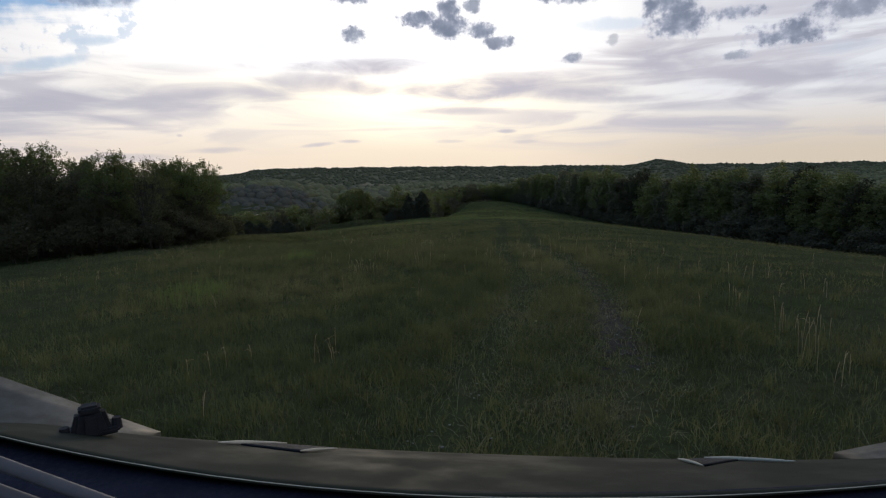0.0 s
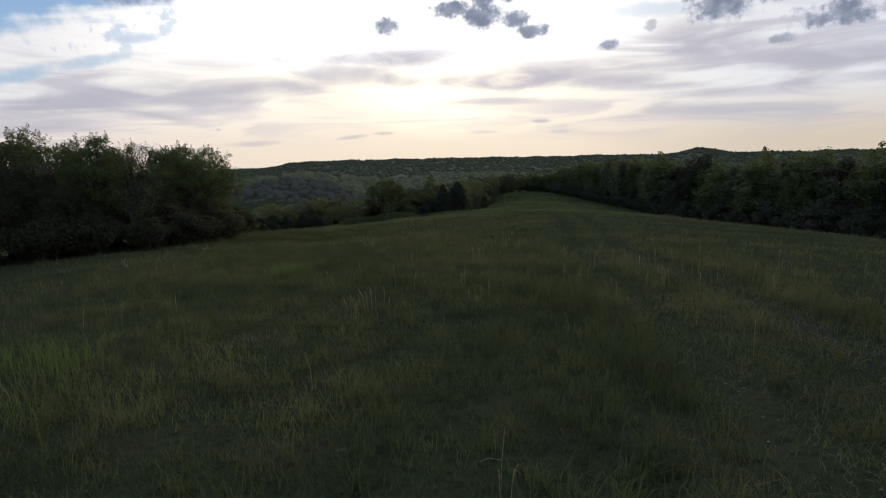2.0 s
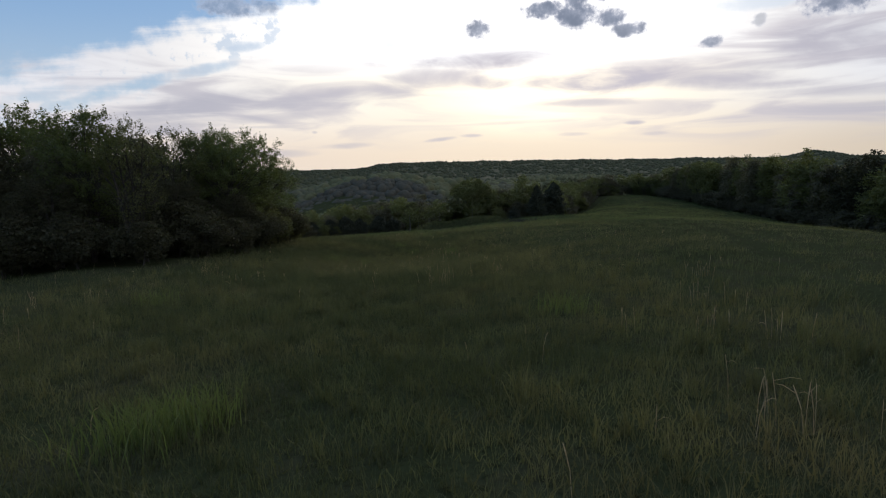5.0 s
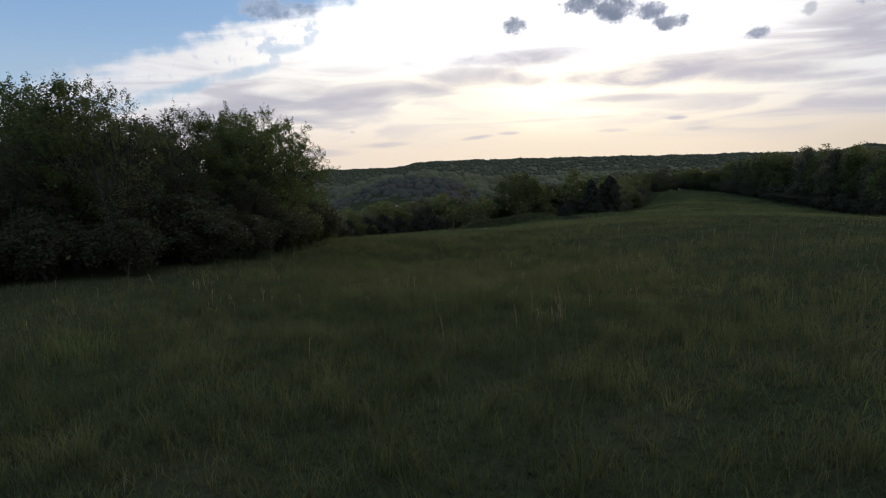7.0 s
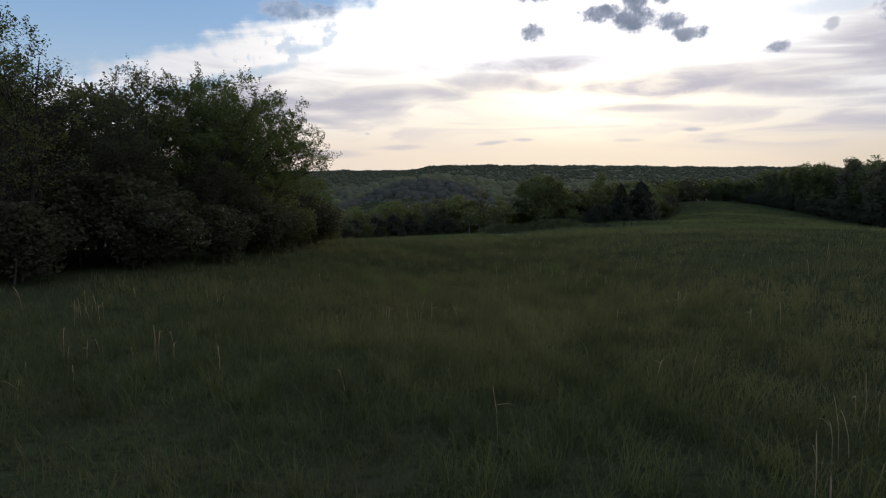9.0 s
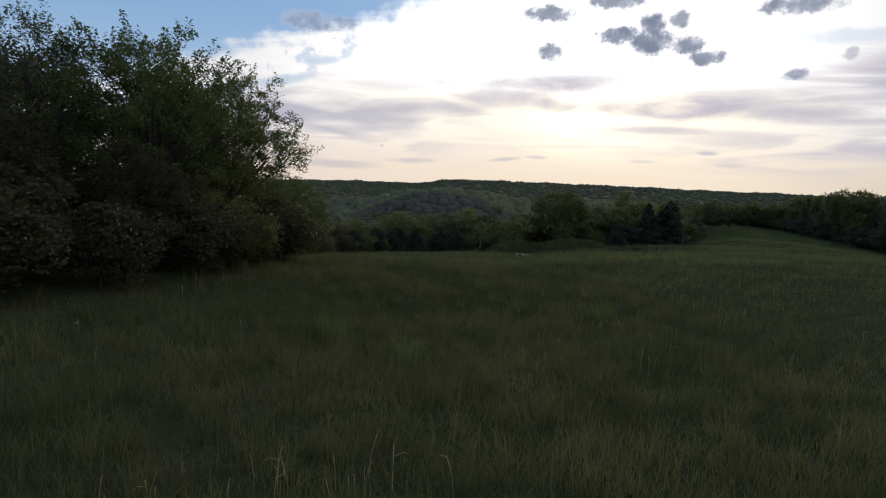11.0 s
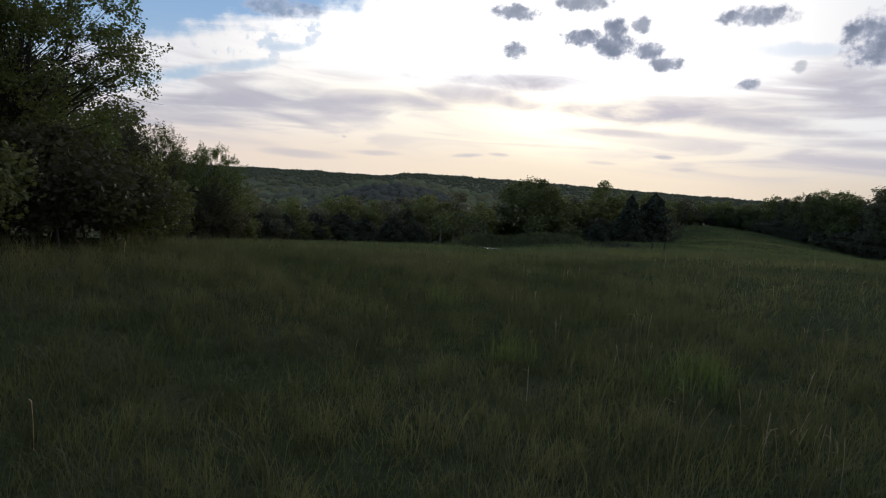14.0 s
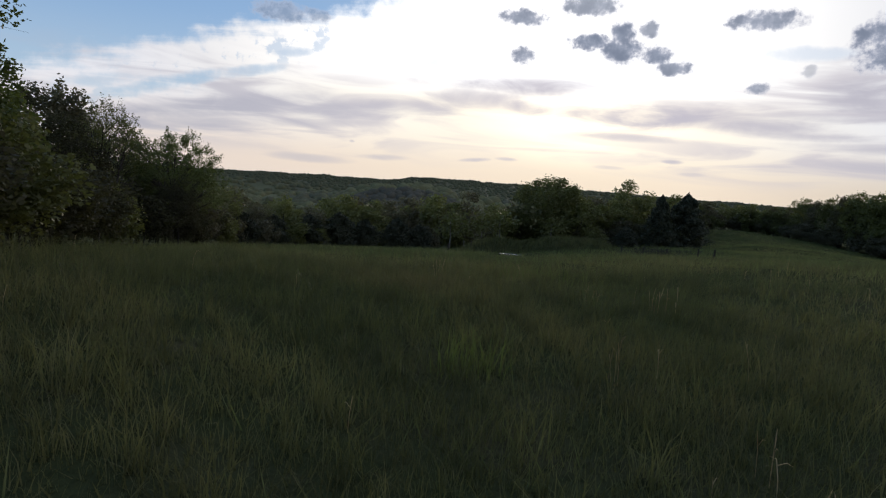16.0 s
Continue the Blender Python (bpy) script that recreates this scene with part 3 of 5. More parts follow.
def conifer_meshes(seed, tall, wide, sprays, size, round_top=1.5):
    """A cedar: a straight trunk and drooping sprays in a ragged cone."""
    gen = np.random.default_rng(seed)
    h = np.linspace(-0.2, tall * 0.97, 6)
    v, f = tubes([(np.stack([0.03 * np.sin(h), 0.03 * np.cos(h), h], 1), 0.02 * tall * np.linspace(1.1, 0.1, 6))], 6)
    trunk = mesh_from("trunk", v, f.ravel(), [4] * len(f), BARK, True)
    up = gen.uniform(0.04, 1.0, sprays) ** 0.85
    a = gen.uniform(0, 2 * np.pi, sprays)
    body = (1 - up ** round_top) ** 0.8 * (0.72 + 0.26 * np.sin(a * 3 + up * 9) + 0.24 * np.sin(a * 5 - up * 17) + 0.16 * np.sin(up * 38 + a))
    r = wide / 2 * body * gen.uniform(0.35, 1.0, sprays) ** 0.5
    where = np.stack([r * np.cos(a), r * np.sin(a), up * tall + gen.normal(size=sprays) * 0.08], 1)
    lv = leaf_quads(where, size, gen, 0.8)
    crown = mesh_from("crown", lv, np.arange(len(lv)), [4] * sprays, NEEDLE)
    return trunk, crown


def tree_thing(name, meshes, m, label, category="tree", group=""):
    root = new(name)
    root.empty_display_size = 0.3
    root.matrix_world = m
    part("trunk", meshes[0], root)
    part("crown", meshes[1], root)
    return tagged(root, label, category, group)


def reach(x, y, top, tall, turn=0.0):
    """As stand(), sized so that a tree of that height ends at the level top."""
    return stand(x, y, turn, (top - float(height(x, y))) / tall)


def stand(x, y, turn=0.0, size=1.0):
    return Matrix.LocRotScale((x, y, float(height(x, y)) - 0.05), Euler((0, 0, turn)), (size, size, size * 1.0))


gen = np.random.default_rng(21)

# --- the near wood: big trees with open crowns, one by one
NEAR = [tree_meshes(6, 9.4, 8.8, 0.14, 420, 44000, 0.048, LEAF, (0.0, 0), 4, 7, 0.36, 130, 3.0, 420, 1.2),
        tree_meshes(2, 9.8, 6.4, 0.12, 260, 25000, 0.052, LEAF, (0, 0), 3, 5, 0.36, 70, 2.3, 260, 1.2),
        tree_meshes(3, 10.8, 5.2, 0.20, 150, 17000, 0.056, LEAF_DARK, (0, 0), 2, 5, 0.42, 44, 2.2, 240, 1.4),
        tree_meshes(4, 9.0, 7.0, 0.03, 180, 26000, 0.058, SHADE_LEAF, (0, 0), 3, 6, 0.46, 40, 2.3, 160, 1.5),
        tree_meshes(5, 10.4, 5.6, 0.16, 140, 6000, 0.044, LEAF_OLIVE, (0.2, 0), 4, 6, 0.42, 110, 2.1, 240, 1.5)]
NEAR_LABEL = ["broad leafy tree with open green crown beside the meadow", "tall leafy green tree in the wood's edge",
              "slender tall dark green tree in the wood", "dense dark green tree with low branches", "thin-leaved tall tree with bare twigs showing"]
# --- trees round the rest of the field
MID = [tree_meshes(11, 8.4, 5.6, 0.04, 80, 6000, 0.12, HAZE_GREEN, (0, 0), 1, 5, 0.48, 10, 2.2, 0, 1.6),
       tree_meshes(12, 8.8, 4.8, 0.05, 70, 6000, 0.12, HAZE_BROWN, (0, 0), 1, 5, 0.45, 10, 2.2, 0, 1.6),
       tree_meshes(13, 8.0, 6.0, 0.04, 80, 6000, 0.12, HAZE_GREEN, (0, 0), 2, 5, 0.48, 10, 2.2, 0, 1.6),
       tree_meshes(14, 8.8, 5.2, 0.06, 70, 6000, 0.12, HAZE_GREEN, (0, 0), 2, 6, 0.45, 10, 2.2, 0, 1.6)]
LOW = [tree_meshes(31, 8.6, 6.0, 0.06, 70, 3600, 0.18, HAZE_GREEN, (0, 0), 1, 5, 0.55, 10, 2.2, 0, 1.6),
       tree_meshes(32, 8.8, 5.2, 0.08, 70, 3600, 0.18, HAZE_BROWN, (0, 0), 1, 5, 0.5, 10, 2.2, 0, 1.6)]
MID_LABEL = ["rounded green tree in the wood edge", "dark green upright tree in the wood edge", "olive green bushy tree in the wood edge", "light green tree with uneven crown in the wood edge"]
LOW_LABEL = ["green tree behind the wood edge", "dark green tree behind the wood edge"]
NEAR += [tree_meshes(7, 9.0, 6.6, 0.03, 150, 11000, 0.10, LEAF, (0, 0), 2, 5, 0.48, 24, 2.3, 140, 1.5), tree_meshes(8, 9.4, 6.0, 0.03, 150, 11000, 0.10, LEAF_DARK, (0, 0), 2, 5, 0.48, 24, 2.3, 140, 1.5)]
NEAR_LABEL += ["rounded green tree deep in the wood", "dark green upright tree deep in the wood"]
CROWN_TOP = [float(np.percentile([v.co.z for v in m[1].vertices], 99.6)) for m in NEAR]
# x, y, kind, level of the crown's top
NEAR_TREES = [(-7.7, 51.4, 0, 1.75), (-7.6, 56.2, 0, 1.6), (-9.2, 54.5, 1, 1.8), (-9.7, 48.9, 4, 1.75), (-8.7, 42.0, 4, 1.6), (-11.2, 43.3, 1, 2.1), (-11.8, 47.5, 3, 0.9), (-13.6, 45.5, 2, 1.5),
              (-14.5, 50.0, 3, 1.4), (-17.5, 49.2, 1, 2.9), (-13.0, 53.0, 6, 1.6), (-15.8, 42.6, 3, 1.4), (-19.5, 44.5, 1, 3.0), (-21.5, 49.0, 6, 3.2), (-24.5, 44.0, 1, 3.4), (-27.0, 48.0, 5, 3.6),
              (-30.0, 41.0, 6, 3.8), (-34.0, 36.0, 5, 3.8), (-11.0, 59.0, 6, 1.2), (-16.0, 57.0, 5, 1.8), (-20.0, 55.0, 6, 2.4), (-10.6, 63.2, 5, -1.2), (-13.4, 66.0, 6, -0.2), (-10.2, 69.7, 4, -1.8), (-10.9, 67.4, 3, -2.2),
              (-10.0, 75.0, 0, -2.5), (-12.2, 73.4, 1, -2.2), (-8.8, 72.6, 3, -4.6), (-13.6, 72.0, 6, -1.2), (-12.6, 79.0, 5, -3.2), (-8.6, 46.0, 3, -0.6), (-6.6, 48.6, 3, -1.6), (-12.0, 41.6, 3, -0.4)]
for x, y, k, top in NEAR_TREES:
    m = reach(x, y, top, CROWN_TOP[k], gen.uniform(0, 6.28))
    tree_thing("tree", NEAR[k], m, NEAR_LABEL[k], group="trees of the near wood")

ROUND = tree_meshes(15, 7.2, 8.0, 0.10, 300, 34000, 0.080, LEAF_OLIVE, (0, 0), 1, 3, 0.46, 20, 2.15)
CEDAR = conifer_meshes(16, 6.0, 4.4, 14000, 0.10)
BUSH_CEDAR = conifer_meshes(19, 3.4, 4.2, 9000, 0.09, 3.0)
TALL_CEDAR = conifer_meshes(20, 5.0, 3.9, 15000, 0.095, 3.0)
# the first bush wears leaves with the trees' shade put into their colour
SHRUB = [tree_meshes(17, 3.0, 3.8, 0.0, 60, 8000, 0.066, SHADE_LEAF, (0, 0), 3, 5, 0.32),
         tree_meshes(18, 2.4, 3.2, 0.0, 50, 7000, 0.06, LEAF_OLIVE, (0, 0), 3, 5, 0.30)]


def along(points, step, back, jitter, sizes, models, labels, group, shrink=0.0, broad=1.0):
    """Trees along a line of the wood's edge, set back to the left of its way by some metres.

    shrink: the share lost along the line, or a size for each y."""
    whole = sum(math.hypot(b[0] - a[0], b[1] - a[1]) for a, b in zip(points, points[1:]))
    gone = 0.0
    for (x0, y0), (x1, y1) in zip(points, points[1:]):
        run = math.hypot(x1 - x0, y1 - y0)
        ux, uy = (x1 - x0) / run, (y1 - y0) / run
        for s in np.arange(gen.uniform(0, step), run, step):
            d = back + gen.normal() * jitter
            x, y = x0 + ux * s - uy * d + gen.normal() * jitter * 0.5, y0 + uy * s + ux * d + gen.normal() * jitter * 0.5
            k = gen.integers(0, len(models))
            size = gen.uniform(*sizes) * (float(shrink(y)) if callable(shrink) else 1 - shrink * (gone + s) / whole)
            tree_thing("tree" if group != "undergrowth bushes" else "shrub", models[k], stand(x, y, gen.uniform(0, 6.28), size) @ Matrix.Diagonal((broad, broad, 1, 1)), labels[k], "tree" if group != "undergrowth bushes" else "bush", group)
        gone += run


SKIRT = [tree_meshes(41, 3.6, 4.6, 0.0, 40, 3600, 0.11, LEAF_DARK, (0, 0), 2, 5, 0.4), tree_meshes(42, 3.0, 4.4, 0.0, 40, 3600, 0.11, LEAF_OLIVE, (0, 0), 2, 5, 0.4)]
SKIRT_LABEL = ["dark undergrowth bush along the wood", "olive undergrowth bush along the wood"]
RIGHT = [(51, 20), (53.5, 40), (55.6, 60), (57.4, 80), (59.4, 100), (60.4, 120), (60.5, 140)]
LONG = [tree_meshes(51, 9.0, 4.8, 0.03, 120, 7000, 0.125, HAZE_BROWN, (0, 0), 1, 6, 0.50, 10, 2.2, 30, 1.6), tree_meshes(52, 9.0, 5.4, 0.03, 120, 7000, 0.125, SHADE_LEAF, (0, 0), 1, 6, 0.50, 10, 2.2, 30, 1.6),
        tree_meshes(53, 9.0, 5.0, 0.04, 120, 7000, 0.125, HAZE_GREEN, (0, 0), 2, 6, 0.50, 10, 2.2, 30, 1.6)]
PALE_TREE = tree_meshes(54, 9.0, 4.2, 0.03, 110, 7000, 0.12, PALE_LEAF, (0, 0), 1, 5, 0.46, 10, 2.1, 100, 1.5)
LONG += [tree_meshes(55, 9.0, 5.6, 0.03, 120, 7000, 0.125, HAZE_GREEN, (0, 0), 2, 5, 0.52, 10, 2.2, 30, 1.6)]
LONG_LABEL = ["upright dark brown-green tree in the long wood edge", "rounded dark brown-green tree in the long wood edge", "light green upright tree in the long wood edge", "leafy green rounded tree in the long wood edge"]


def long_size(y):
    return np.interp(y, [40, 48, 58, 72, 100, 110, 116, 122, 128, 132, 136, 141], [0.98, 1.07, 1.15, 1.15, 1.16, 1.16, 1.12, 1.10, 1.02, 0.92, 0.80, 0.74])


along(RIGHT, 3.0, -2.0, 0.7, (0.92, 1.06), LONG + LONG[:1] + LONG[2:], LONG_LABEL + LONG_LABEL[:1] + LONG_LABEL[2:], "trees of the long wood", long_size)
along(RIGHT, 5.0, -6.5, 1.2, (0.94, 1.08), LOW, LOW_LABEL, "trees of the long wood", long_size)
along(RIGHT, 7.5, -12.0, 1.6, (0.94, 1.1), LOW, LOW_LABEL, "trees of the long wood", long_size)
tree_thing("tree", PALE_TREE, stand(59.6, 93.5, 0.4, 0.86), "pale grey-green slender tree standing out of the long wood", group="trees of the long wood")
CREST = [(61, 140), (55.5, 149), (48, 146), (40, 126), (31, 111)]
along(CREST, 2.0, -3.0, 0.6, (0.54, 0.68), MID, MID_LABEL, "trees behind the crest", 0, 1.35)
along(CREST, 2.8, -7.0, 1.2, (0.56, 0.70), LOW, LOW_LABEL, "trees behind the crest", 0, 1.35)
FAR_EDGE = [(31, 110), (20, 99.5), (10, 98.5), (1, 95.5), (-5, 92)]
for x, y, k in ((61.5, 143.5, 0), (62.5, 147.5, 1), (60.0, 149.0, 2), (57.0, 152.5, 0), (53.5, 152.0, 1), (59.5, 153.0, 3), (50.5, 150.5, 2), (64.0, 144.0, 1)):
    tree_thing("tree", MID[k], stand(x, y, x, 0.66) @ Matrix.Diagonal((1.3, 1.3, 1, 1)), MID_LABEL[k], group="trees behind the crest")
for x, y, k in ((60.5, 145.0, 0), (58.0, 149.0, 0), (55.0, 150.5, 0), (51.5, 149.0, 0), (61.5, 148.0, 0), (53.0, 150.6, 0), (49.5, 148.0, 0)):
    tree_thing("shrub", SKIRT[k], stand(x, y, y, 0.9), SKIRT_LABEL[k], "bush", "undergrowth bushes")
along(FAR_EDGE, 2.5, -3.0, 0.9, (0.52, 0.74), (MID[1], MID[2], MID[2]), (MID_LABEL[1], MID_LABEL[2], MID_LABEL[2]), "trees beyond the pond", 0, 1.2)
along(FAR_EDGE, 3.0, -7.5, 1.3, (0.6, 0.8), LOW, LOW_LABEL, "trees beyond the pond", 0, 1.2)
SECOND = [(-5.2, 90), (-8.8, 85), (-9.4, 80), (-10.6, 75), (-11.4, 71)]
EDGE = [tree_meshes(61, 8.6, 5.2, 0.04, 130, 8000, 0.105, HAZE_GREEN, (0, 0), 2, 6, 0.46, 26, 2.3), tree_meshes(62, 8.6, 4.8, 0.04, 130, 8000, 0.105, HAZE_BROWN, (0, 0), 2, 6, 0.46, 26, 2.3)]
EDGE_LABEL = ["rounded leafy green tree at the second wood's edge", "dark leafy tree at the second wood's edge"]
along(SECOND, 2.6, -1.4, 0.5, (0.34, 0.46), EDGE, EDGE_LABEL, "trees of the second wood", -0.15, 1.25)
along(SECOND, 3.2, -5.0, 0.9, (0.48, 0.6), LOW, LOW_LABEL, "trees of the second wood", -0.2)
along(RIGHT, 1.9, -0.7, 0.5, (0.8, 1.15), SKIRT[:1], SKIRT_LABEL, "undergrowth bushes", 0.2)
along(CREST, 2.2, -4.2, 0.5, (0.7, 0.95), SKIRT, SKIRT_LABEL, "undergrowth bushes")
along(CREST, 2.6, -1.4, 0.5, (0.6, 0.9), SKIRT, SKIRT_LABEL, "undergrowth bushes")
along(FAR_EDGE, 3.2, -1.4, 0.6, (0.5, 0.85), SKIRT, SKIRT_LABEL, "undergrowth bushes")
along(SECOND, 3.0, 0.2, 0.4, (0.5, 0.8), SKIRT, SKIRT_LABEL, "undergrowth bushes")
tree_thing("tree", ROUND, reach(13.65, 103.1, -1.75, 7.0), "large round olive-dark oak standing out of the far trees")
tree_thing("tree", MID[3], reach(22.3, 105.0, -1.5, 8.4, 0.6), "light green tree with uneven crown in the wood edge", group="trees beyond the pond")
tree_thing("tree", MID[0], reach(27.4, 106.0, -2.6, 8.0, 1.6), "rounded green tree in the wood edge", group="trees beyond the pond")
for x, y, s, made in ((22.3, 97.5, 0.78, CEDAR), (25.0, 98.4, 1.01, TALL_CEDAR)):
    tree_thing("cedar_tree", made, stand(x, y, x, s), "dark pointed cedar at the field's edge" if s < 1 else "tall rounded dark cedar at the field's edge", "tree", "cedars")
for x, y, s in ((-8.2, 85.6, 0.62), (-6.4, 88.4, 0.70), (-4.6, 90.2, 0.78), (-2.8, 91.4, 0.66), (-0.4, 92.6, 0.72), (1.4, 93.4, 0.6), (18.4, 94.4, 0.5), (-9.2, 82.6, 0.6)):
    tree_thing("cedar_bush", BUSH_CEDAR, stand(x, y, x, s), "low rounded dark cedar at the field's edge", "bush", "cedar bushes")
for x, y, s, k in ((-8.0, 40.9, 0.7, 0), (-10.4, 40.2, 0.8, 0), (-13.0, 40.0, 0.9, 0), (-16.0, 39.6, 1.0, 0), (-19.5, 38.6, 1.0, 1), (-23.5, 37.0, 1.1, 0), (-28.0, 33.0, 1.1, 0), (-6.4, 43.6, 0.75, 0),
                   (-5.6, 46.2, 0.7, 0), (-5.2, 49.0, 0.75, 0), (-5.0, 51.4, 0.8, 1), (-5.0, 53.6, 0.85, 0), (-5.0, 55.8, 0.8, 0), (-5.4, 58.2, 0.9, 1), (-6.8, 60.6, 0.8, 0), (-7.8, 63.0, 0.9, 0), (-8.6, 65.6, 0.9, 0), (-9.4, 68.4, 0.9, 1),
                   (-9.4, 71.6, 0.8, 0), (-9.4, 74.0, 0.8, 0), (-9.4, 77.0, 0.8, 0), (20.6, 99.0, 0.95, 0), (16.8, 97.6, 0.7, 1), (-7.6, 44.8, 1.0, 0), (-7.0, 50.2, 1.0, 0), (-7.2, 53.4, 1.0, 0), (-7.0, 57.4, 1.0, 0), (-9.4, 44.0, 1.0, 0), (-9.2, 47.0, 1.1, 0),
                   (-11.6, 45.4, 1.1, 0), (-13.6, 42.6, 1.1, 0), (-15.0, 47.0, 1.2, 0), (-18.0, 43.0, 1.2, 0), (-21.5, 42.0, 1.2, 0), (-11.0, 51.0, 1.1, 0)):
    tree_thing("shrub", SHRUB[k], stand(x, y, x * y, s), "low dark bush at the wood's edge" if k == 0 else "low olive green bush at the wood's edge", "bush", "bushes")

# --- woods on the far hills: one canopy of many crowns


def crown_lump(level):
    bm = bmesh.new()
    bmesh.ops.create_icosphere(bm, subdivisions=level, radius=1.0)
    v, f = np.array([x.co for x in bm.verts]), np.array([[x.index for x in q.verts] for q in bm.faces])
    bm.free()
    return v, f


def canopy():
    gen = np.random.default_rng(5)
    vs, fs, base = [], [], 0
    # the closed canopy, with crowns standing a little out of it
    rise = lambda d: smooth(d, 225, 262) * np.where(d < 480, 4.0, 4.0 + np.clip((d - 480) / 200, 0, 1) * 1.3)
    fold = lambda x, y, d: 11.0 * np.sin(x * 0.011 + 1.5 * np.sin(y * 0.005)) * np.sin(y * 0.014 + 1.2 * np.sin(x * 0.007)) * smooth(d, 260, 420) * (1 - smooth(d, 1100, 1500))
    dd, aa = np.geomspace(225, 2600, 150), np.radians(np.linspace(-66, 46, 170))
    gd, ga = np.meshgrid(dd, aa, indexing="ij")
    gx, gy = -gd * np.sin(ga), gd * np.cos(ga)
    vs.append(np.stack([gx, gy, height(gx, gy) + fold(gx, gy, gd) + rise(gd) - 0.3], -1).reshape(-1, 3))
    i, j = np.meshgrid(np.arange(149), np.arange(169), indexing="ij")
    k = (i * 170 + j).ravel()
    fs.append(np.concatenate([np.stack([k, k + 1, k + 171], 1), np.stack([k, k + 171, k + 170], 1)]))
    base = 150 * 170
    for lo, hi, count, r, level in ((235, 480, 5200, (2.6, 4.6), 2), (480, 1000, 6500, (3.8, 6.8), 2), (1000, 2500, 13000, (4.5, 8.5), 1)):
        v0, f0 = crown_lump(level)
        d = np.sqrt(gen.uniform(lo ** 2, hi ** 2, count))
        a = np.radians(gen.uniform(-66, 46, count))
        x, y = -d * np.sin(a), d * np.cos(a)
        keep = ~inside(x, y) & ~inside(x * 0.9 + 1.6, y * 0.9 + 6.2)
        x, y, d = x[keep], y[keep], d[keep]
        n = len(x)
        s = gen.uniform(r[0], r[1], (n, 1, 1)) * gen.uniform(0.85, 1.15, (n, 1, 3)) * np.array([1.0, 1.0, 0.95])
        lump = 1 + gen.normal(size=(n, len(v0), 1)) * 0.08
        v = v0[None] * s * lump + np.stack([x, y, height(x, y) + fold(x, y, d) + rise(d) - s[:, 0, 2] * gen.uniform(0.05, 0.35, n)], 1)[:, None, :]
        f = f0[None] + (np.arange(n) * len(v0))[:, None, None] + base
        vs.append(v.reshape(-1, 3))
        fs.append(f.reshape(-1, 3))
        base += n * len(v0)
    # leafy crowns on the nearest slopes
    d = np.sqrt(gen.uniform(100 ** 2, 245 ** 2, 1100))
    a = np.radians(gen.uniform(-66, 46, 1100))
    x, y = -d * np.sin(a), d * np.cos(a)
    keep = ~inside(x, y) & ~inside(x * 0.9 + 1.6, y * 0.9 + 6.2)
    x, y = x[keep], y[keep]
    n = len(x)
    way = gen.normal(size=(n, 150, 3))
    way /= np.linalg.norm(way, axis=2, keepdims=True)
    way[:, :, 2] = np.abs(way[:, :, 2]) * 1.1 - 0.3
    where = way * gen.uniform(1.7, 2.8, (n, 1, 1)) * gen.uniform(0.7, 1.0, (n, 150, 1)) + np.stack([x, y, height(x, y) + gen.uniform(2.4, 4.0, n)], 1)[:, None]
    q = leaf_quads(where.reshape(-1, 3), 0.27, gen, 0.9)
    f = np.concatenate(fs)
    loops = np.concatenate([f.ravel(), np.arange(len(q)) + base])
    me = mesh_from("hill_woods", np.concatenate(vs + [q]), loops, [3] * len(f) + [4] * (len(q) // 4), CANOPY, True)
    return tagged(new("hill_woods", me), "far wooded hills with rolling green treetops", "woods", kind="stuff")


canopy()

# ---------------------------------------------------------------- grass


def path_x(y):
    return np.interp(y, [r[2] for r in ROWS], [r[1] for r in ROWS])


def blades(x, y, tall, width, gen, bend=0.45):
    """Grass blades at x, y: a quad and a tip each, bent over."""
    n = len(x)
    z = height(x, y) - 0.02
    a = gen.uniform(0, 2 * np.pi, n)
    lean = gen.normal(size=(n, 2)) * bend * tall[:, None]
    side = np.stack([np.cos(a), np.sin(a), np.zeros(n)], 1) * (width / 2)[:, None]
    foot = np.stack([x, y, z], 1)
    mid = foot + np.concatenate([lean * 0.3, (tall * 0.6)[:, None]], 1)
    tip = foot + np.concatenate([lean, tall[:, None]], 1)
    v = np.stack([foot - side, foot + side, mid + side * 0.7, mid - side * 0.7, tip], 1).reshape(-1, 3)
    b = (np.arange(n) * 5)[:, None]
    loops = np.concatenate([b + [0, 1, 2, 3], b + [3, 2, 4]], 1).ravel()
    return v, loops, np.tile([4, 3], n)


POND = (7.2, 82.4)
TRACK = [(-1.0, -6.0), (1.7, 2.0), (3.45, 5.2), (5.1, 8.0), (6.2, 10.6), (7.5, 14.0), (8.7, 18.0), (10.4, 22.5), (13.8, 30.0), (24.0, 55.0), (40.0, 98.0), (54.0, 136.0)]


def rut_gap(x, y):
    """Distance to the nearer wheel rut of the old track."""
    mid = np.interp(y, [p[1] for p in TRACK], [p[0] for p in TRACK])
    return np.abs(np.abs(x - mid) * 0.92 - 0.78)


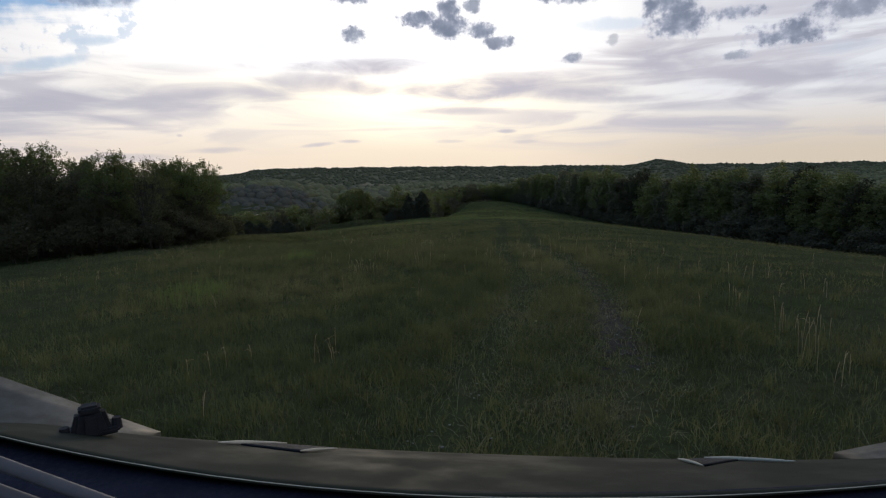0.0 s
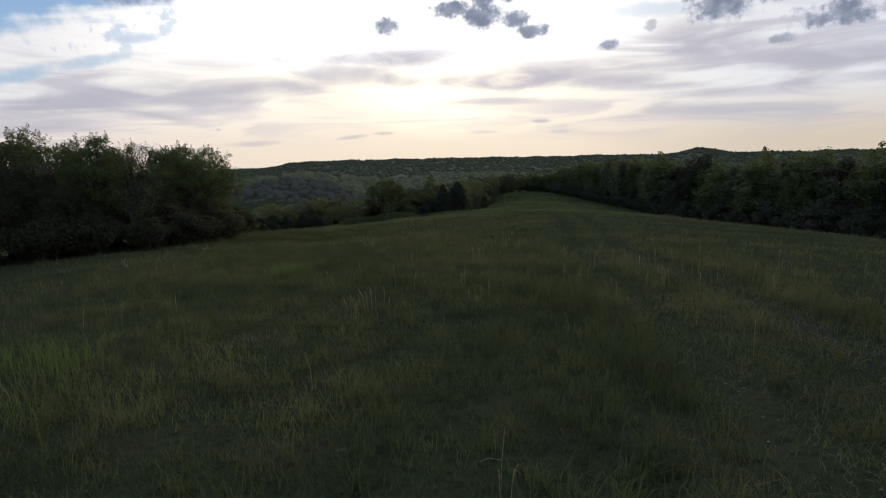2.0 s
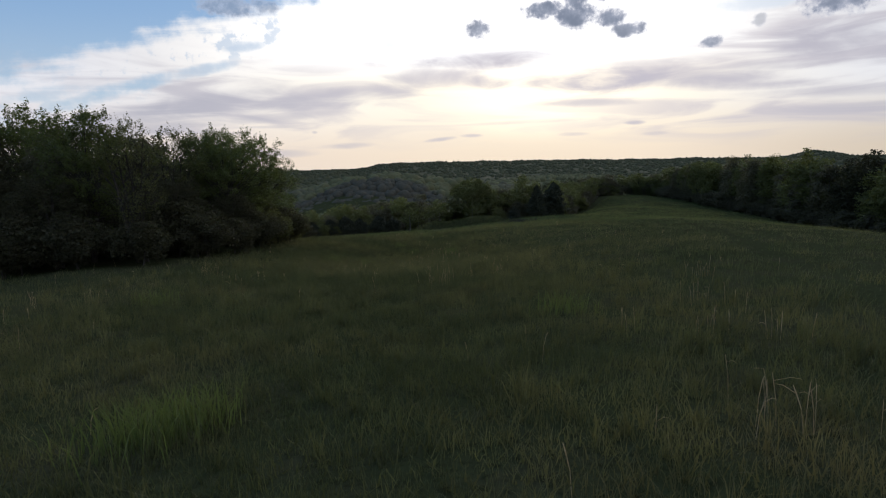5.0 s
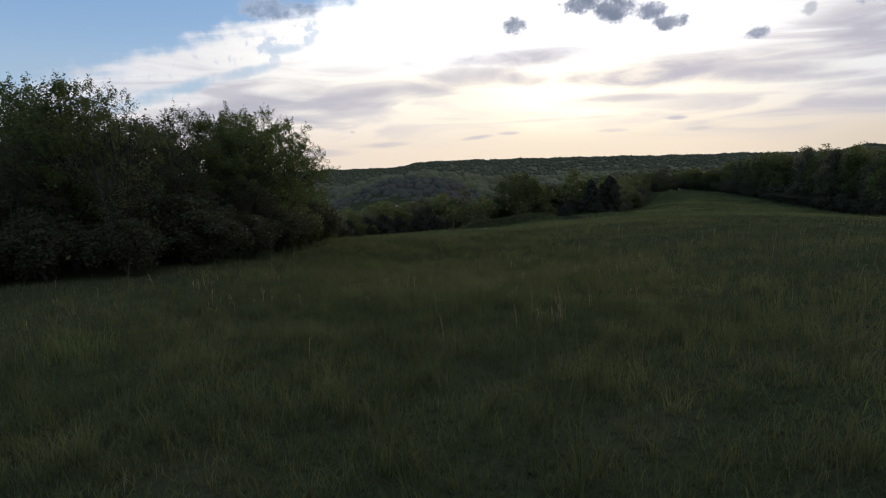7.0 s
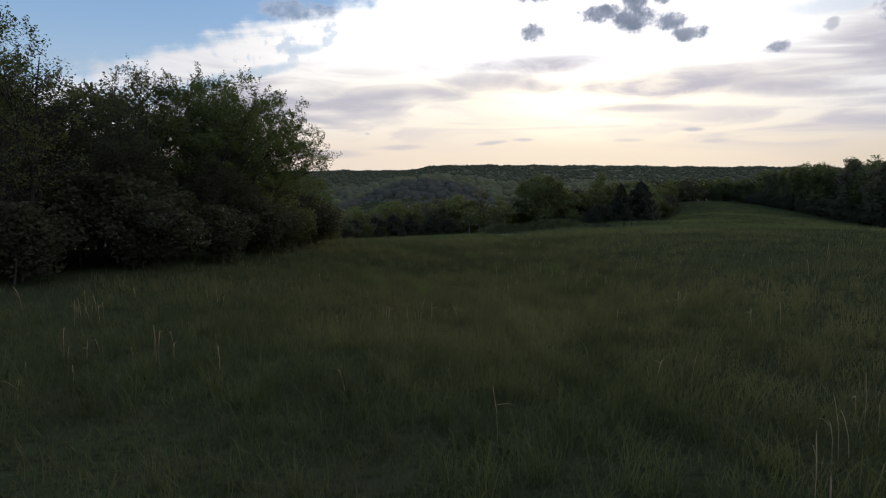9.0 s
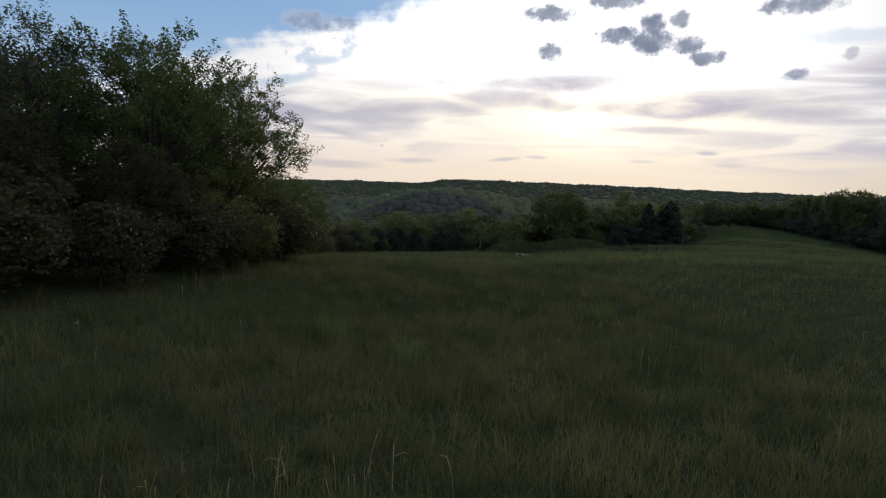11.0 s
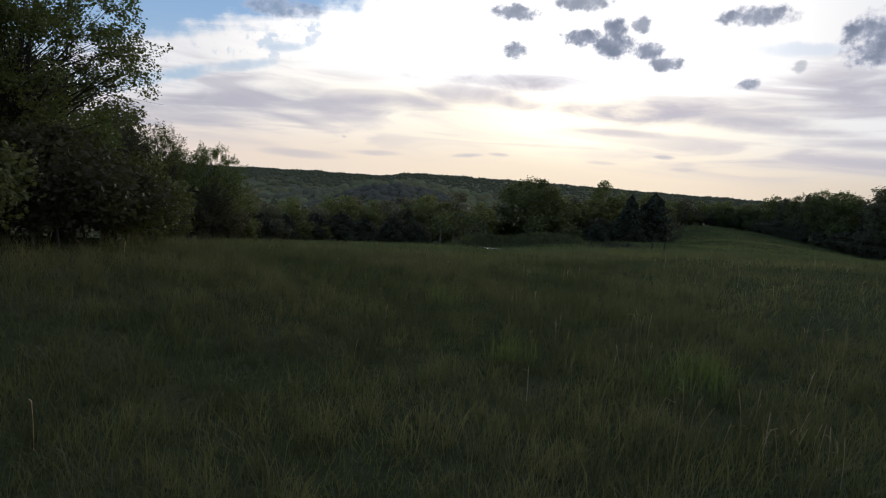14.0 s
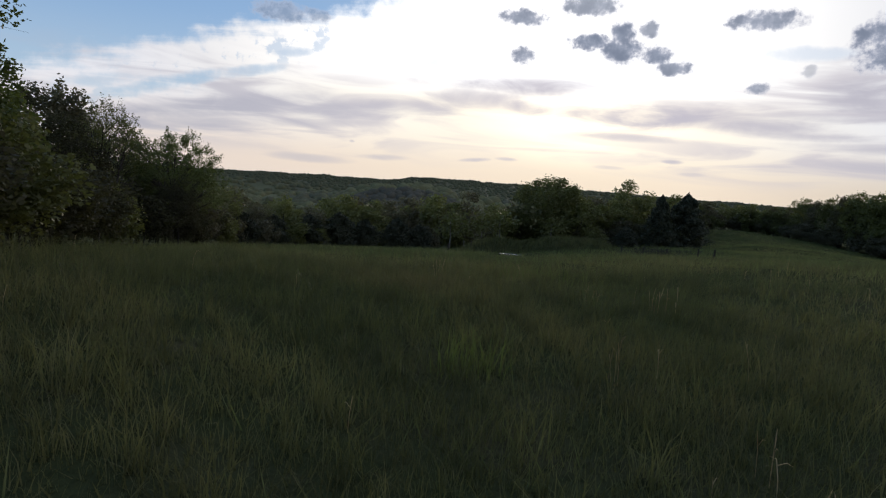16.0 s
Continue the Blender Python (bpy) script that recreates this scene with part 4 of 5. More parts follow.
def tufts(count, box, gen, chance, per, spread, tall, width):
    """Blades in tufts: places in a box, kept by chance, lower in the ruts, in taller and lower patches."""
    x = gen.uniform(box[0], box[1], count)
    y = gen.uniform(box[2], box[3], count)
    k = (gen.uniform(0, 1, count) < chance(x, y)) & inside(x, y)
    x, y = x[k], y[k]
    patch = 0.5 + 0.5 * np.sin(x * 0.55 + 2.1 * np.sin(y * 0.31)) * np.sin(y * 0.47 + 1.7 * np.sin(x * 0.23))
    lump = 0.5 + 0.5 * np.sin(x * 2.3 + 1.9 * np.sin(y * 1.7)) * np.sin(y * 2.1 + 1.3 * np.sin(x * 1.9))
    size = gen.uniform(0.55, 1.25, len(x)) * (0.5 + 0.55 * patch + 0.5 * lump ** 2)
    gap = (np.sin(x * 1.31 + 2.3 * np.sin(y * 0.83)) * np.sin(y * 1.17 + 1.9 * np.sin(x * 0.91 + 1)) > 0.42) & (gen.uniform(0, 1, len(x)) < 0.7)
    size = np.where(gap, size * 0.4, size)
    size = size * np.interp(y, [0, 12, 26, 45], [0.62, 0.72, 0.95, 1.1])
    size = size * (0.2 + 0.8 * smooth(rut_gap(x, y), 0.15, 0.5))
    size = np.where((np.abs(x - POND[0]) < 1.7) & (y > POND[1] - 8) & (y < POND[1] + 1.5), size * 0.2, size)
    bx = np.repeat(x, per) + gen.normal(size=len(x) * per) * spread
    by = np.repeat(y, per) + gen.normal(size=len(x) * per) * spread
    h = np.repeat(size, per) * gen.uniform(tall[0], tall[1], len(bx))
    return bx, by, h, gen.uniform(width[0], width[1], len(bx))


def off_vehicle(x, y):
    c, s = math.cos(radians(ROWS[0][4])), math.sin(radians(ROWS[0][4]))
    x, y = x - ROWS[0][1], y - ROWS[0][2]
    u, v = c * x + s * y, -s * x + c * y
    return ~((np.abs(u - 0.08) < 1.1) & (v > -1.5) & (v < 1.6))


def grass():
    gen = np.random.default_rng(3)
    aside = lambda x, y: np.abs(x - path_x(y))
    fade = lambda v, a0, a1, b0, b1: smooth(v, a0, a1) * (1 - smooth(v, b0, b1))
    sets = [
        tufts(52000, (-5, 10, -2, 64), gen, lambda x, y: (1 - smooth(aside(x, y), 3.0, 7.5)) * off_vehicle(x, y), 9, 0.085, (0.10, 0.34), (0.004, 0.009)),
        tufts(38000, (-16, 22, 2, 78), gen, lambda x, y: fade(aside(x, y), 2.5, 7.0, 11, 20) + 0.5 * (y > 58), 6, 0.12, (0.10, 0.30), (0.006, 0.014)),
        tufts(80000, (-34, 62, 6, 148), gen, lambda x, y: smooth(aside(x, y), 8, 18) + (y > 68), 5, 0.22, (0.08, 0.2), (0.010, 0.024)),
    ]
    # taller tussocks
    tx, ty = gen.uniform(-8, 13, 6300), gen.uniform(0, 64, 6300)
    # rank grass in clumps beside the track
    ty[5200:] = gen.uniform(3.5, 24, 1100)
    tx[5200:] = np.interp(ty[5200:], [p[1] for p in TRACK], [p[0] for p in TRACK]) + np.where(gen.uniform(0, 1, 1100) < 0.75, 1, -1) * (1.3 + np.abs(gen.normal(size=1100)) * 1.1)
    ok = (gen.uniform(0, 1, 6300) < 1 - smooth(aside(tx, ty), 4, 10)) & off_vehicle(tx, ty) & (rut_gap(tx, ty) > 0.3)
    tx, ty = tx[ok], ty[ok]
    tall = gen.uniform(0.6, 1.25, len(tx)) * np.interp(ty, [0, 12, 26, 45], [0.6, 0.7, 0.9, 1.0])
    ang, far_out = gen.uniform(0, 2 * np.pi, len(tx) * 26), np.abs(gen.normal(size=len(tx) * 26)) * 0.075
    sets.insert(0, (np.repeat(tx, 26) + far_out * np.cos(ang), np.repeat(ty, 26) + far_out * np.sin(ang), np.repeat(tall, 26) * gen.uniform(0.18, 0.50, len(tx) * 26), gen.uniform(0.004, 0.010, len(tx) * 26)))
    # short undergrowth close to the path, one triangle each as those far off
    m = 110000
    uy = gen.uniform(-1, 62, m)
    ux = path_x(uy) + gen.normal(size=m) * 3.0
    ok = off_vehicle(ux, uy) & inside(ux, uy) & ((rut_gap(ux, uy) > 0.2) | (uy > 16) | (gen.uniform(0, 1, m) < 0.35))
    ux, uy = ux[ok], uy[ok]
    under = (ux, uy, gen.uniform(0.05, 0.16, len(ux)), gen.uniform(0.008, 0.02, len(ux)))
    sets[3] = tuple(np.concatenate(c) for c in zip(sets[3], under))
    x, y, h, w = (np.concatenate(c) for c in zip(*sets))
    n = len(sets[3][0])
    v, loops, sizes = blades(x[:-n], y[:-n], h[:-n], w[:-n], gen)
    # far off, one triangle each
    x, y, h, w = x[-n:], y[-n:], h[-n:], w[-n:]
    a = gen.uniform(0, np.pi, n)
    foot = np.stack([x, y, height(x, y) - 0.02], 1)
    side = np.stack([np.cos(a), np.sin(a), np.zeros(n)], 1) * w[:, None] / 2
    tip = foot + np.concatenate([gen.normal(size=(n, 2)) * 0.45 * h[:, None], h[:, None]], 1)
    loops = np.concatenate([loops, np.arange(3 * n) + len(v)])
    v = np.concatenate([v, np.stack([foot - side, foot + side, tip], 1).reshape(-1, 3)])
    sizes = np.concatenate([sizes, np.full(n, 3)])
    me = mesh_from("meadow_grass", v, loops, sizes, GRASS)
    return tagged(new("meadow_grass", me), "tall uneven dark green meadow grass", "grass", kind="stuff")


grass()


def lit_far():
    """Grass of the far half of the meadow, its backlit brightness put into the colour, one triangle each."""
    gen = np.random.default_rng(23)
    n = 190000
    y = gen.uniform(44, 147, n)
    x = gen.uniform(-16, 61, n)
    ok = inside(x, y) & (gen.uniform(0, 1, n) < smooth(y, 44, 60))
    x, y = x[ok], y[ok]
    n = len(x)
    h, w, a = gen.uniform(0.14, 0.34, n), gen.uniform(0.02, 0.05, n) * np.interp(y, [44, 60, 74, 110], [0.22, 0.4, 0.9, 1.0]), gen.uniform(0, np.pi, n)
    foot = np.stack([x, y, height(x, y) - 0.02], 1)
    side = np.stack([np.cos(a), np.sin(a), np.zeros(n)], 1) * w[:, None] / 2
    tip = foot + np.concatenate([gen.normal(size=(n, 2)) * 0.4 * h[:, None], h[:, None]], 1)
    low = (np.abs(x - POND[0]) < 1.7) & (y > POND[1] - 8) & (y < POND[1] + 1.5)
    tip[low] = foot[low] + (tip[low] - foot[low]) * 0.22
    v = np.stack([foot - side, foot + side, tip], 1).reshape(-1, 3)
    return tagged(new("fresh_grass", mesh_from("fresh_grass", v, np.arange(3 * n), np.full(n, 3), LIT_FAR)), "lower meadow grass coloured lighter for its backlit tips", "grass", kind="stuff")


lit_far()


def trampled():
    """Short matted grass, paler, along the worn track."""
    gen = np.random.default_rng(19)
    n = 42000
    y = gen.uniform(0.5, 22, n)
    x = np.interp(y, [p[1] for p in TRACK], [p[0] for p in TRACK]) + gen.normal(size=n) * 1.25
    ok = (gen.uniform(0, 1, n) < np.interp(y, [0, 6, 12, 26], [1, 1, 0.6, 0.1])) & off_vehicle(x, y)
    ok &= (rut_gap(x, y) > 0.18) | (gen.uniform(0, 1, n) < 0.5)
    ok &= np.sin(x * 2.9 + 2 * np.sin(y * 2.3)) * np.sin(y * 2.7 + 1.6 * np.sin(x * 2.1)) > gen.uniform(-1.0, 0.5, n)
    x, y = x[ok], y[ok]
    v, loops, sizes = blades(x, y, gen.uniform(0.05, 0.16, len(x)), gen.uniform(0.004, 0.009, len(x)), gen, 0.9)
    return tagged(new("trampled_grass", mesh_from("trampled_grass", v, loops, sizes, MATTED)), "matted straw-green grass along the worn track", "grass", kind="stuff")


trampled()


def lush_tufts():
    """Brighter young tufts here and there."""
    gen = np.random.default_rng(9)
    xs, ys, hs, ws = [], [], [], []
    for x, y, r, n in ((0.6, 21.4, 0.45, 420), (0.9, 21.7, 0.3, 200), (5.4, 49.3, 0.5, 200), (5.7, 49.6, 0.3, 120), (-1.8, 13.2, 0.4, 160), (-1.9, 11.8, 0.9, 180), (-0.6, 44.6, 0.4, 160), (1.0, 43.4, 0.35, 140),
                       (2.6, 53.4, 0.3, 120), (3.4, 50.2, 0.25, 100), (-3.2, 30.4, 0.4, 120), (5.6, 26.0, 0.4, 120), (4.6, 61.0, 1.6, 220), (-2.6, 14.0, 0.5, 120)):
        xs.append(x + gen.normal(size=n) * r * 0.6)
        ys.append(y + gen.normal(size=n) * r * 0.6)
        hs.append(gen.uniform(0.2, 0.52, n))
        ws.append(gen.uniform(0.007, 0.015, n))
    v, loops, sizes = blades(*(np.concatenate(c) for c in (xs, ys, hs, ws)), gen, 0.3)
    return tagged(new("lush_grass", mesh_from("lush_grass", v, loops, sizes, LUSH)), "brighter young grass tufts in the meadow", "grass", kind="stuff")


lush_tufts()


def stalks():
    """Dry straw-coloured stalks in loose clusters, some with a hanging blade."""
    gen = np.random.default_rng(12)
    spots = [(6.2, 4.2), (6.3, 3.8), (5.3, 3.0), (4.8, 2.4), (7.1, 5.9), (-0.6, 5.6), (0.4, 5.1), (7.0, 8.2), (1.9, 14.4), (2.4, 14.3), (2.3, 15.0), (4.2, 14.9), (4.0, 16.0), (3.0, 16.2), (1.6, 17.0), (6.5, 15.7),
             (7.7, 15.0), (6.9, 23.5), (8.1, 26.3), (7.4, 23.1), (5.5, 20.6), (5.9, 20.4), (9.8, 29.3), (5.9, 24.2), (-5.0, 31.1), (-6.3, 30.9), (-2.7, 39.0), (-4.0, 37.0), (-4.4, 37.4), (0.2, 38.2), (1.3, 38.3),
             (0.7, 38.3), (-0.3, 37.9), (6.1, 36.5), (6.1, 39.3)]
    spots += [(-2.6, 34.8), (4.7, 50.0), (5.0, 49.6), (5.2, 48.0), (5.7, 46.4), (5.9, 46.0), (4.8, 43.2), (3.8, 45.4), (8.3, 51.4), (6.4, 48.6), (6.0, 44.0), (8.6, 48.4), (5.4, 44.6), (4.2, 51.1), (5.7, 51.5),
              (3.6, 30.5), (3.8, 30.8), (3.9, 31.1), (4.0, 31.8), (-1.8, 35.0), (4.6, 47.6), (5.1, 47.4), (5.6, 47.2), (5.3, 47.0), (8.9, 50.4), (3.6, 33.3), (5.6, 32.7), (4.9, 32.5), (2.3, 8.5), (9.8, 54.7), (5.0, 57.5), (5.7, 57.3), (5.9, 56.9), (4.0, 53.3), (2.4, 60.0)]
    spots = [(sx, sy, gen.uniform(0.1, 0.4), int(gen.integers(3, 8))) for sx, sy in spots]
    spots += [(2.8, 36.0, 0.02, 1), (2.0, 32.2, 0.02, 1), (-1.0, 34.7, 0.1, 2), (3.2, 43.2, 0.1, 2), (9.0, 30.0, 3.0, 16), (12.0, 45.0, 4.0, 20), (9.0, 17.0, 3.0, 20), (10.0, 8.0, 3.0, 20), (-6.0, 22.0, 3.0, 12), (14.0, 60.0, 4.0, 20)]
    x = np.concatenate([sx + gen.normal(size=n) * r * 0.6 for sx, sy, r, n in spots])
    y = np.concatenate([sy + gen.normal(size=n) * r * 0.6 for sx, sy, r, n in spots])
    x = np.concatenate([x, gen.uniform(-10, 16, 150)])
    y = np.concatenate([y, gen.uniform(2, 62, 150)])
    n = len(x)
    tall, lean = gen.uniform(0.22, 0.5, n), gen.normal(size=(n, 2)) * 0.10
    z = height(x, y) - 0.02
    runs = []
    for i in range(n):
        foot = np.array([x[i], y[i], z[i]])
        bend = np.array([lean[i, 0], lean[i, 1], 0.0]) * tall[i]
        droop = gen.uniform(0.05, 0.5) if gen.uniform() < 0.4 else 0.03
        h = tall[i]
        pts = np.array([foot, foot + bend * 0.3 + (0, 0, h * 0.55), foot + bend * 0.8 + (0, 0, h * 0.86), foot + bend * (1 + 2 * droop) + (0, 0, h * (1 - droop * 0.4))])
        r = gen.uniform(0.0018, 0.0034)
        runs.append((pts, [r, r, r * gen.uniform(1.0, 2.0), r * 0.6]))
        # a dry blade hanging off the stem
        if gen.uniform() < 0.5:
            a = pts[1] + (pts[2] - pts[1]) * gen.uniform(0, 1)
            way = np.append(gen.normal(size=2) * 0.06, gen.uniform(-0.02, 0.08))
            runs.append((np.array([a, a + way * 0.6 + (0, 0, 0.02), a + way]), [r * 0.9, r * 0.8, r * 0.3]))
    v, f = tubes(runs, 3)
    return tagged(new("dry_stalks", mesh_from("dry_stalks", v, f.ravel(), [4] * len(f), STRAW)), "pale dry stalks standing in the green grass", "grass", kind="stuff")


stalks()


def bare_soil():
    """Low crumbs and pads of trodden earth showing between the blades in the deeper wheel rut."""
    gen = np.random.default_rng(31)
    n = 420
    y = np.concatenate([gen.normal(5.4, 0.8, n // 2), gen.uniform(3.2, 12, n - n // 2)])
    x = np.interp(y, [p[1] for p in TRACK], [p[0] for p in TRACK]) + 0.85 + gen.normal(size=n) * 0.13
    r = gen.uniform(0.03, 0.09, n)
    a = np.linspace(0, 2 * np.pi, 8)[:-1]
    ring = r[:, None] * gen.uniform(0.6, 1.25, (n, 7))
    rx, ry = x[:, None] + ring * np.cos(a), y[:, None] + ring * np.sin(a) * 1.3
    rim = np.stack([rx, ry, height(rx.ravel(), ry.ravel()).reshape(n, 7) - 0.004], 2)
    top = np.stack([x, y, height(x, y) + gen.uniform(0.008, 0.02, n)], 1)[:, None]
    v = np.concatenate([rim, top], 1).reshape(-1, 3)
    k = np.arange(7)
    f = (np.stack([k, (k + 1) % 7, np.full(7, 7)], 1)[None] + (np.arange(n) * 8)[:, None, None]).reshape(-1, 3)
    return tagged(new("bare_soil", mesh_from("bare_soil", v, f.ravel(), [3] * len(f), SOIL, True)), "bare grey-brown trodden earth in the wheel rut", "soil", kind="stuff")


bare_soil()


def pebbles():
    gen = np.random.default_rng(14)
    bm = bmesh.new()
    bmesh.ops.create_icosphere(bm, subdivisions=1, radius=1.0)
    v0 = np.array([v.co for v in bm.verts])
    f0 = np.array([[v.index for v in f.verts] for f in bm.faces])
    bm.free()
    y = gen.uniform(1.8, 10, 130)
    x = np.interp(y, [p[1] for p in TRACK], [p[0] for p in TRACK]) + gen.choice([-0.85, 0.85], 130) + gen.normal(size=130) * 0.2
    s = gen.uniform(0.006, 0.014, (130, 1, 1)) * gen.uniform(0.7, 1.2, (130, 1, 3)) * np.array([1.2, 1, 0.6])
    v = v0[None] * s * (1 + 0.12 * gen.normal(size=(130, len(v0), 1))) + np.stack([x, y, height(x, y) + 0.018], 1)[:, None]
    f = (f0[None] + (np.arange(130) * len(v0))[:, None, None]).reshape(-1, 3)
    tagged(new("pebbles", mesh_from("pebbles", v.reshape(-1, 3), f.ravel(), [3] * len(f), STONE, True)), "small pale stones in the worn wheel ruts", "stones", kind="stuff")


pebbles()

# ---------------------------------------------------------------- pond, bank and fence
m_water, t_water, b_water = surface("pond_water", 0.12, 0, 0.5)
b_water.inputs[0].default_value = (0.03, 0.034, 0.03, 1)
bump(t_water, b_water, noise_node(t_water, place(t_water), 5.0, 3, 0.5), 0.9, 0.08)


def pond():
    gen = np.random.default_rng(2)
    a = np.linspace(0, 2 * np.pi, 33)[:-1]
    r = 1 + 0.12 * np.sin(a * 2 + 1) + 0.06 * np.sin(a * 5)
    x, y = POND[0] + 0.65 * r * np.cos(a), POND[1] + 0.7 * r * np.sin(a)
    level = float(height(*POND)) + 0.04
    v = np.concatenate([np.stack([x, y, np.full(32, level)], 1), np.stack([x, y, np.full(32, level - 0.4)], 1)])
    f = [list(range(32))] + [[i, (i + 1) % 32, 32 + (i + 1) % 32, 32 + i] for i in range(32)]
    me = mesh_from("pond", v, np.concatenate(f), [len(k) for k in f], m_water)
    tagged(new("pond", me), "small still pond glinting with the evening sky", "pond", kind="structure")
    # grassy bank behind the water
    u = np.linspace(-1, 1, 41)
    w = np.linspace(-1, 1, 9)
    uu, ww = np.meshgrid(u, w, indexing="ij")
    bx, by = 10.6 + uu * 6.2 + 0.3 * np.sin(ww * 3), 91.0 + ww * 2.2 + 2.0 * uu
    lift = (1 - uu ** 6) * np.cos(ww * math.pi / 2) ** 0.8 * (0.85 + 0.12 * np.sin(uu * 7)) - 0.12
    bz = height(bx, by) + lift
    i, j = np.meshgrid(np.arange(40), np.arange(8), indexing="ij")
    k = i * 9 + j
    q = np.stack([k, k + 9, k + 10, k + 1], -1).reshape(-1, 4)
    bank = tagged(new("grass_bank", mesh_from("grass_bank", np.stack([bx, by, bz], -1).reshape(-1, 3), q.ravel(), [4] * len(q), GROUND, True)), "low grassy dam bank beside the pond", "bank", kind="structure")
    n = 5200
    su, sw = gen.uniform(-0.98, 0.98, n), gen.uniform(-0.95, 0.6, n)
    gx, gy = 10.6 + su * 6.2 + 0.3 * np.sin(sw * 3), 91.0 + sw * 2.2 + 2.0 * su
    gz = (1 - su ** 6) * np.cos(sw * math.pi / 2) ** 0.8 * (0.85 + 0.12 * np.sin(su * 7)) - 0.12
    bv, bl, bs = blades(gx, gy, gen.uniform(0.15, 0.5, n), gen.uniform(0.02, 0.05, n), gen, 0.3)
    bv[:, 2] += np.repeat(gz, 5)
    tagged(new("bank_grass", mesh_from("bank_grass", bv, bl, bs, GRASS)), "long grass on the pond bank", "grass", kind="stuff")
    return bank


pond()


def post_mesh(tall, r, seed):
    gen = np.random.default_rng(seed)
    bm = bmesh.new()
    bmesh.ops.create_cone(bm, cap_ends=True, segments=8, radius1=r * 1.08, radius2=r * 0.92, depth=tall + 0.4)
    for v in bm.verts:
        v.co.x += gen.normal() * 0.006
        v.co.y += gen.normal() * 0.006
        v.co.z += (tall - 0.4) / 2 + (gen.normal() * 0.012 if v.co.z > 0 else 0)
    bmesh.ops.bevel(bm, geom=[e for e in bm.edges if all(v.co.z > tall * 0.9 for v in e.verts)], offset=0.008, segments=1, affect="EDGES")
    return bm_mesh("post", bm, POST_WOOD)


def fence():
    line = [(17.5, 78.0), (17.3, 79.4), (16.6, 82.0), (16.2, 84.6), (15.6, 87.0)]
    root = new("fence")
    x0, y0 = line[0]
    root.matrix_world = Matrix.Translation((x0, y0, float(height(x0, y0))))
    for i, (x, y) in enumerate(line):
        ob = part("post", post_mesh(0.52 if i < 2 else 0.44, 0.05, i), root)
        ob.location = (x - x0, y - y0, float(height(x, y) - height(x0, y0)))
        ob.rotation_euler = (0.03 * (i - 1), 0.04 * (1 - i), i)
    runs = []
    for (xa, ya), (xb, yb) in zip(line[1:], line[2:]):
        for up in (0.2, 0.38):
            a = np.array([xa - x0, ya - y0, float(height(xa, ya) - height(x0, y0)) + up])
            b = np.array([xb - x0, yb - y0, float(height(xb, yb) - height(x0, y0)) + up])
            v, f = tubes([(np.array([a, (a + b) / 2 - (0, 0, 0.06), b]), [0.006, 0.006, 0.006])], 4)
            part("wire", mesh_from("wire", v, f.ravel(), [4] * len(f), POST_WOOD), root)
    tagged(root, "old dark wooden fence posts with wire in the grass", "fence")
    for x, y, tall in ((5.2, 88.6, 0.8), (3.6, 89.2, 0.55)):
        one = new("fence_post", post_mesh(tall, 0.07, int(x * 10)))
        one.matrix_world = Matrix.Translation((x, y, float(height(x, y))))
        tagged(one, "single weathered fence post near the pond", "post", "loose posts")


fence()


def brush():
    """A low heap of brown brush by the fence."""
    gen = np.random.default_rng(4)
    n = 260
    x, y = 16.4 + gen.normal(size=n) * 0.7, 83.6 + gen.normal(size=n) * 1.6
    z = height(x, y)
    runs = []
    for i in range(n):
        foot = np.array([x[i], y[i], z[i] - 0.02])
        way = np.array([gen.normal() * 0.3, gen.normal() * 0.25, gen.uniform(0.2, 0.5)])
        runs.append((np.array([foot, foot + way * 0.5 + gen.normal(size=3) * 0.05, foot + way]), [0.012, 0.009, 0.004]))
    v, f = tubes(runs, 3)
    tagged(new("brush", mesh_from("brush", v, f.ravel(), [4] * len(f), POST_WOOD)), "low heap of brown dead brush by the fence", "brush", kind="stuff")


brush()

# pale slim stems in front of the far trees
for i, (x, y, tall) in enumerate(((3.8, 93.2, 2.4), (5.0, 94.0, 2.1), (6.4, 94.6, 2.6), (8.0, 95.2, 2.8), (13.0, 98.4, 2.4))):
    h = np.linspace(-0.1, tall, 5)
    v, f = tubes([(np.stack([0.05 * np.sin(h * 2 + i), 0.04 * np.cos(h + i), h], 1), 0.07 * np.linspace(1, 0.4, 5))], 6)
    root = new("sapling")
    root.matrix_world = stand(x, y, i, 1.0)
    part("stem", mesh_from("stem", v, f.ravel(), [4] * len(f), STONE, True), root)
    gen2 = np.random.default_rng(50 + i)
    lv = leaf_quads(np.array([0, 0, tall * 0.9]) + gen2.normal(size=(420, 3)) * (0.6, 0.6, 0.55), 0.12, gen2)
    part("crown", mesh_from("crown", lv, np.arange(len(lv)), [4] * 420, LEAF_OLIVE), root)
    tagged(root, "slim sapling with a pale stem by the pond", "tree", "saplings")

# ---------------------------------------------------------------- the vehicle, as it stands at the start
PAINT = plain_material("grey_paint", (0.024, 0.0245, 0.018), (0.028, 0.0285, 0.021), 0.6, 0.75, 0.0, 0.05, 0.002)
RUBBER = plain_material("black_rubber", (0.012, 0.012, 0.014), (0.022, 0.021, 0.024), 20.0, 0.8, 0.0, 0.12)
FENDER = plain_material("fender_paint", (0.026, 0.026, 0.023), (0.030, 0.030, 0.026), 2.0, 0.6, 0.0, 0.25, 0.004)
NAVY = plain_material("dark_cowl_plastic", (0.012, 0.013, 0.024), (0.018, 0.019, 0.032), 12.0, 0.8, 0.0, 0.05)
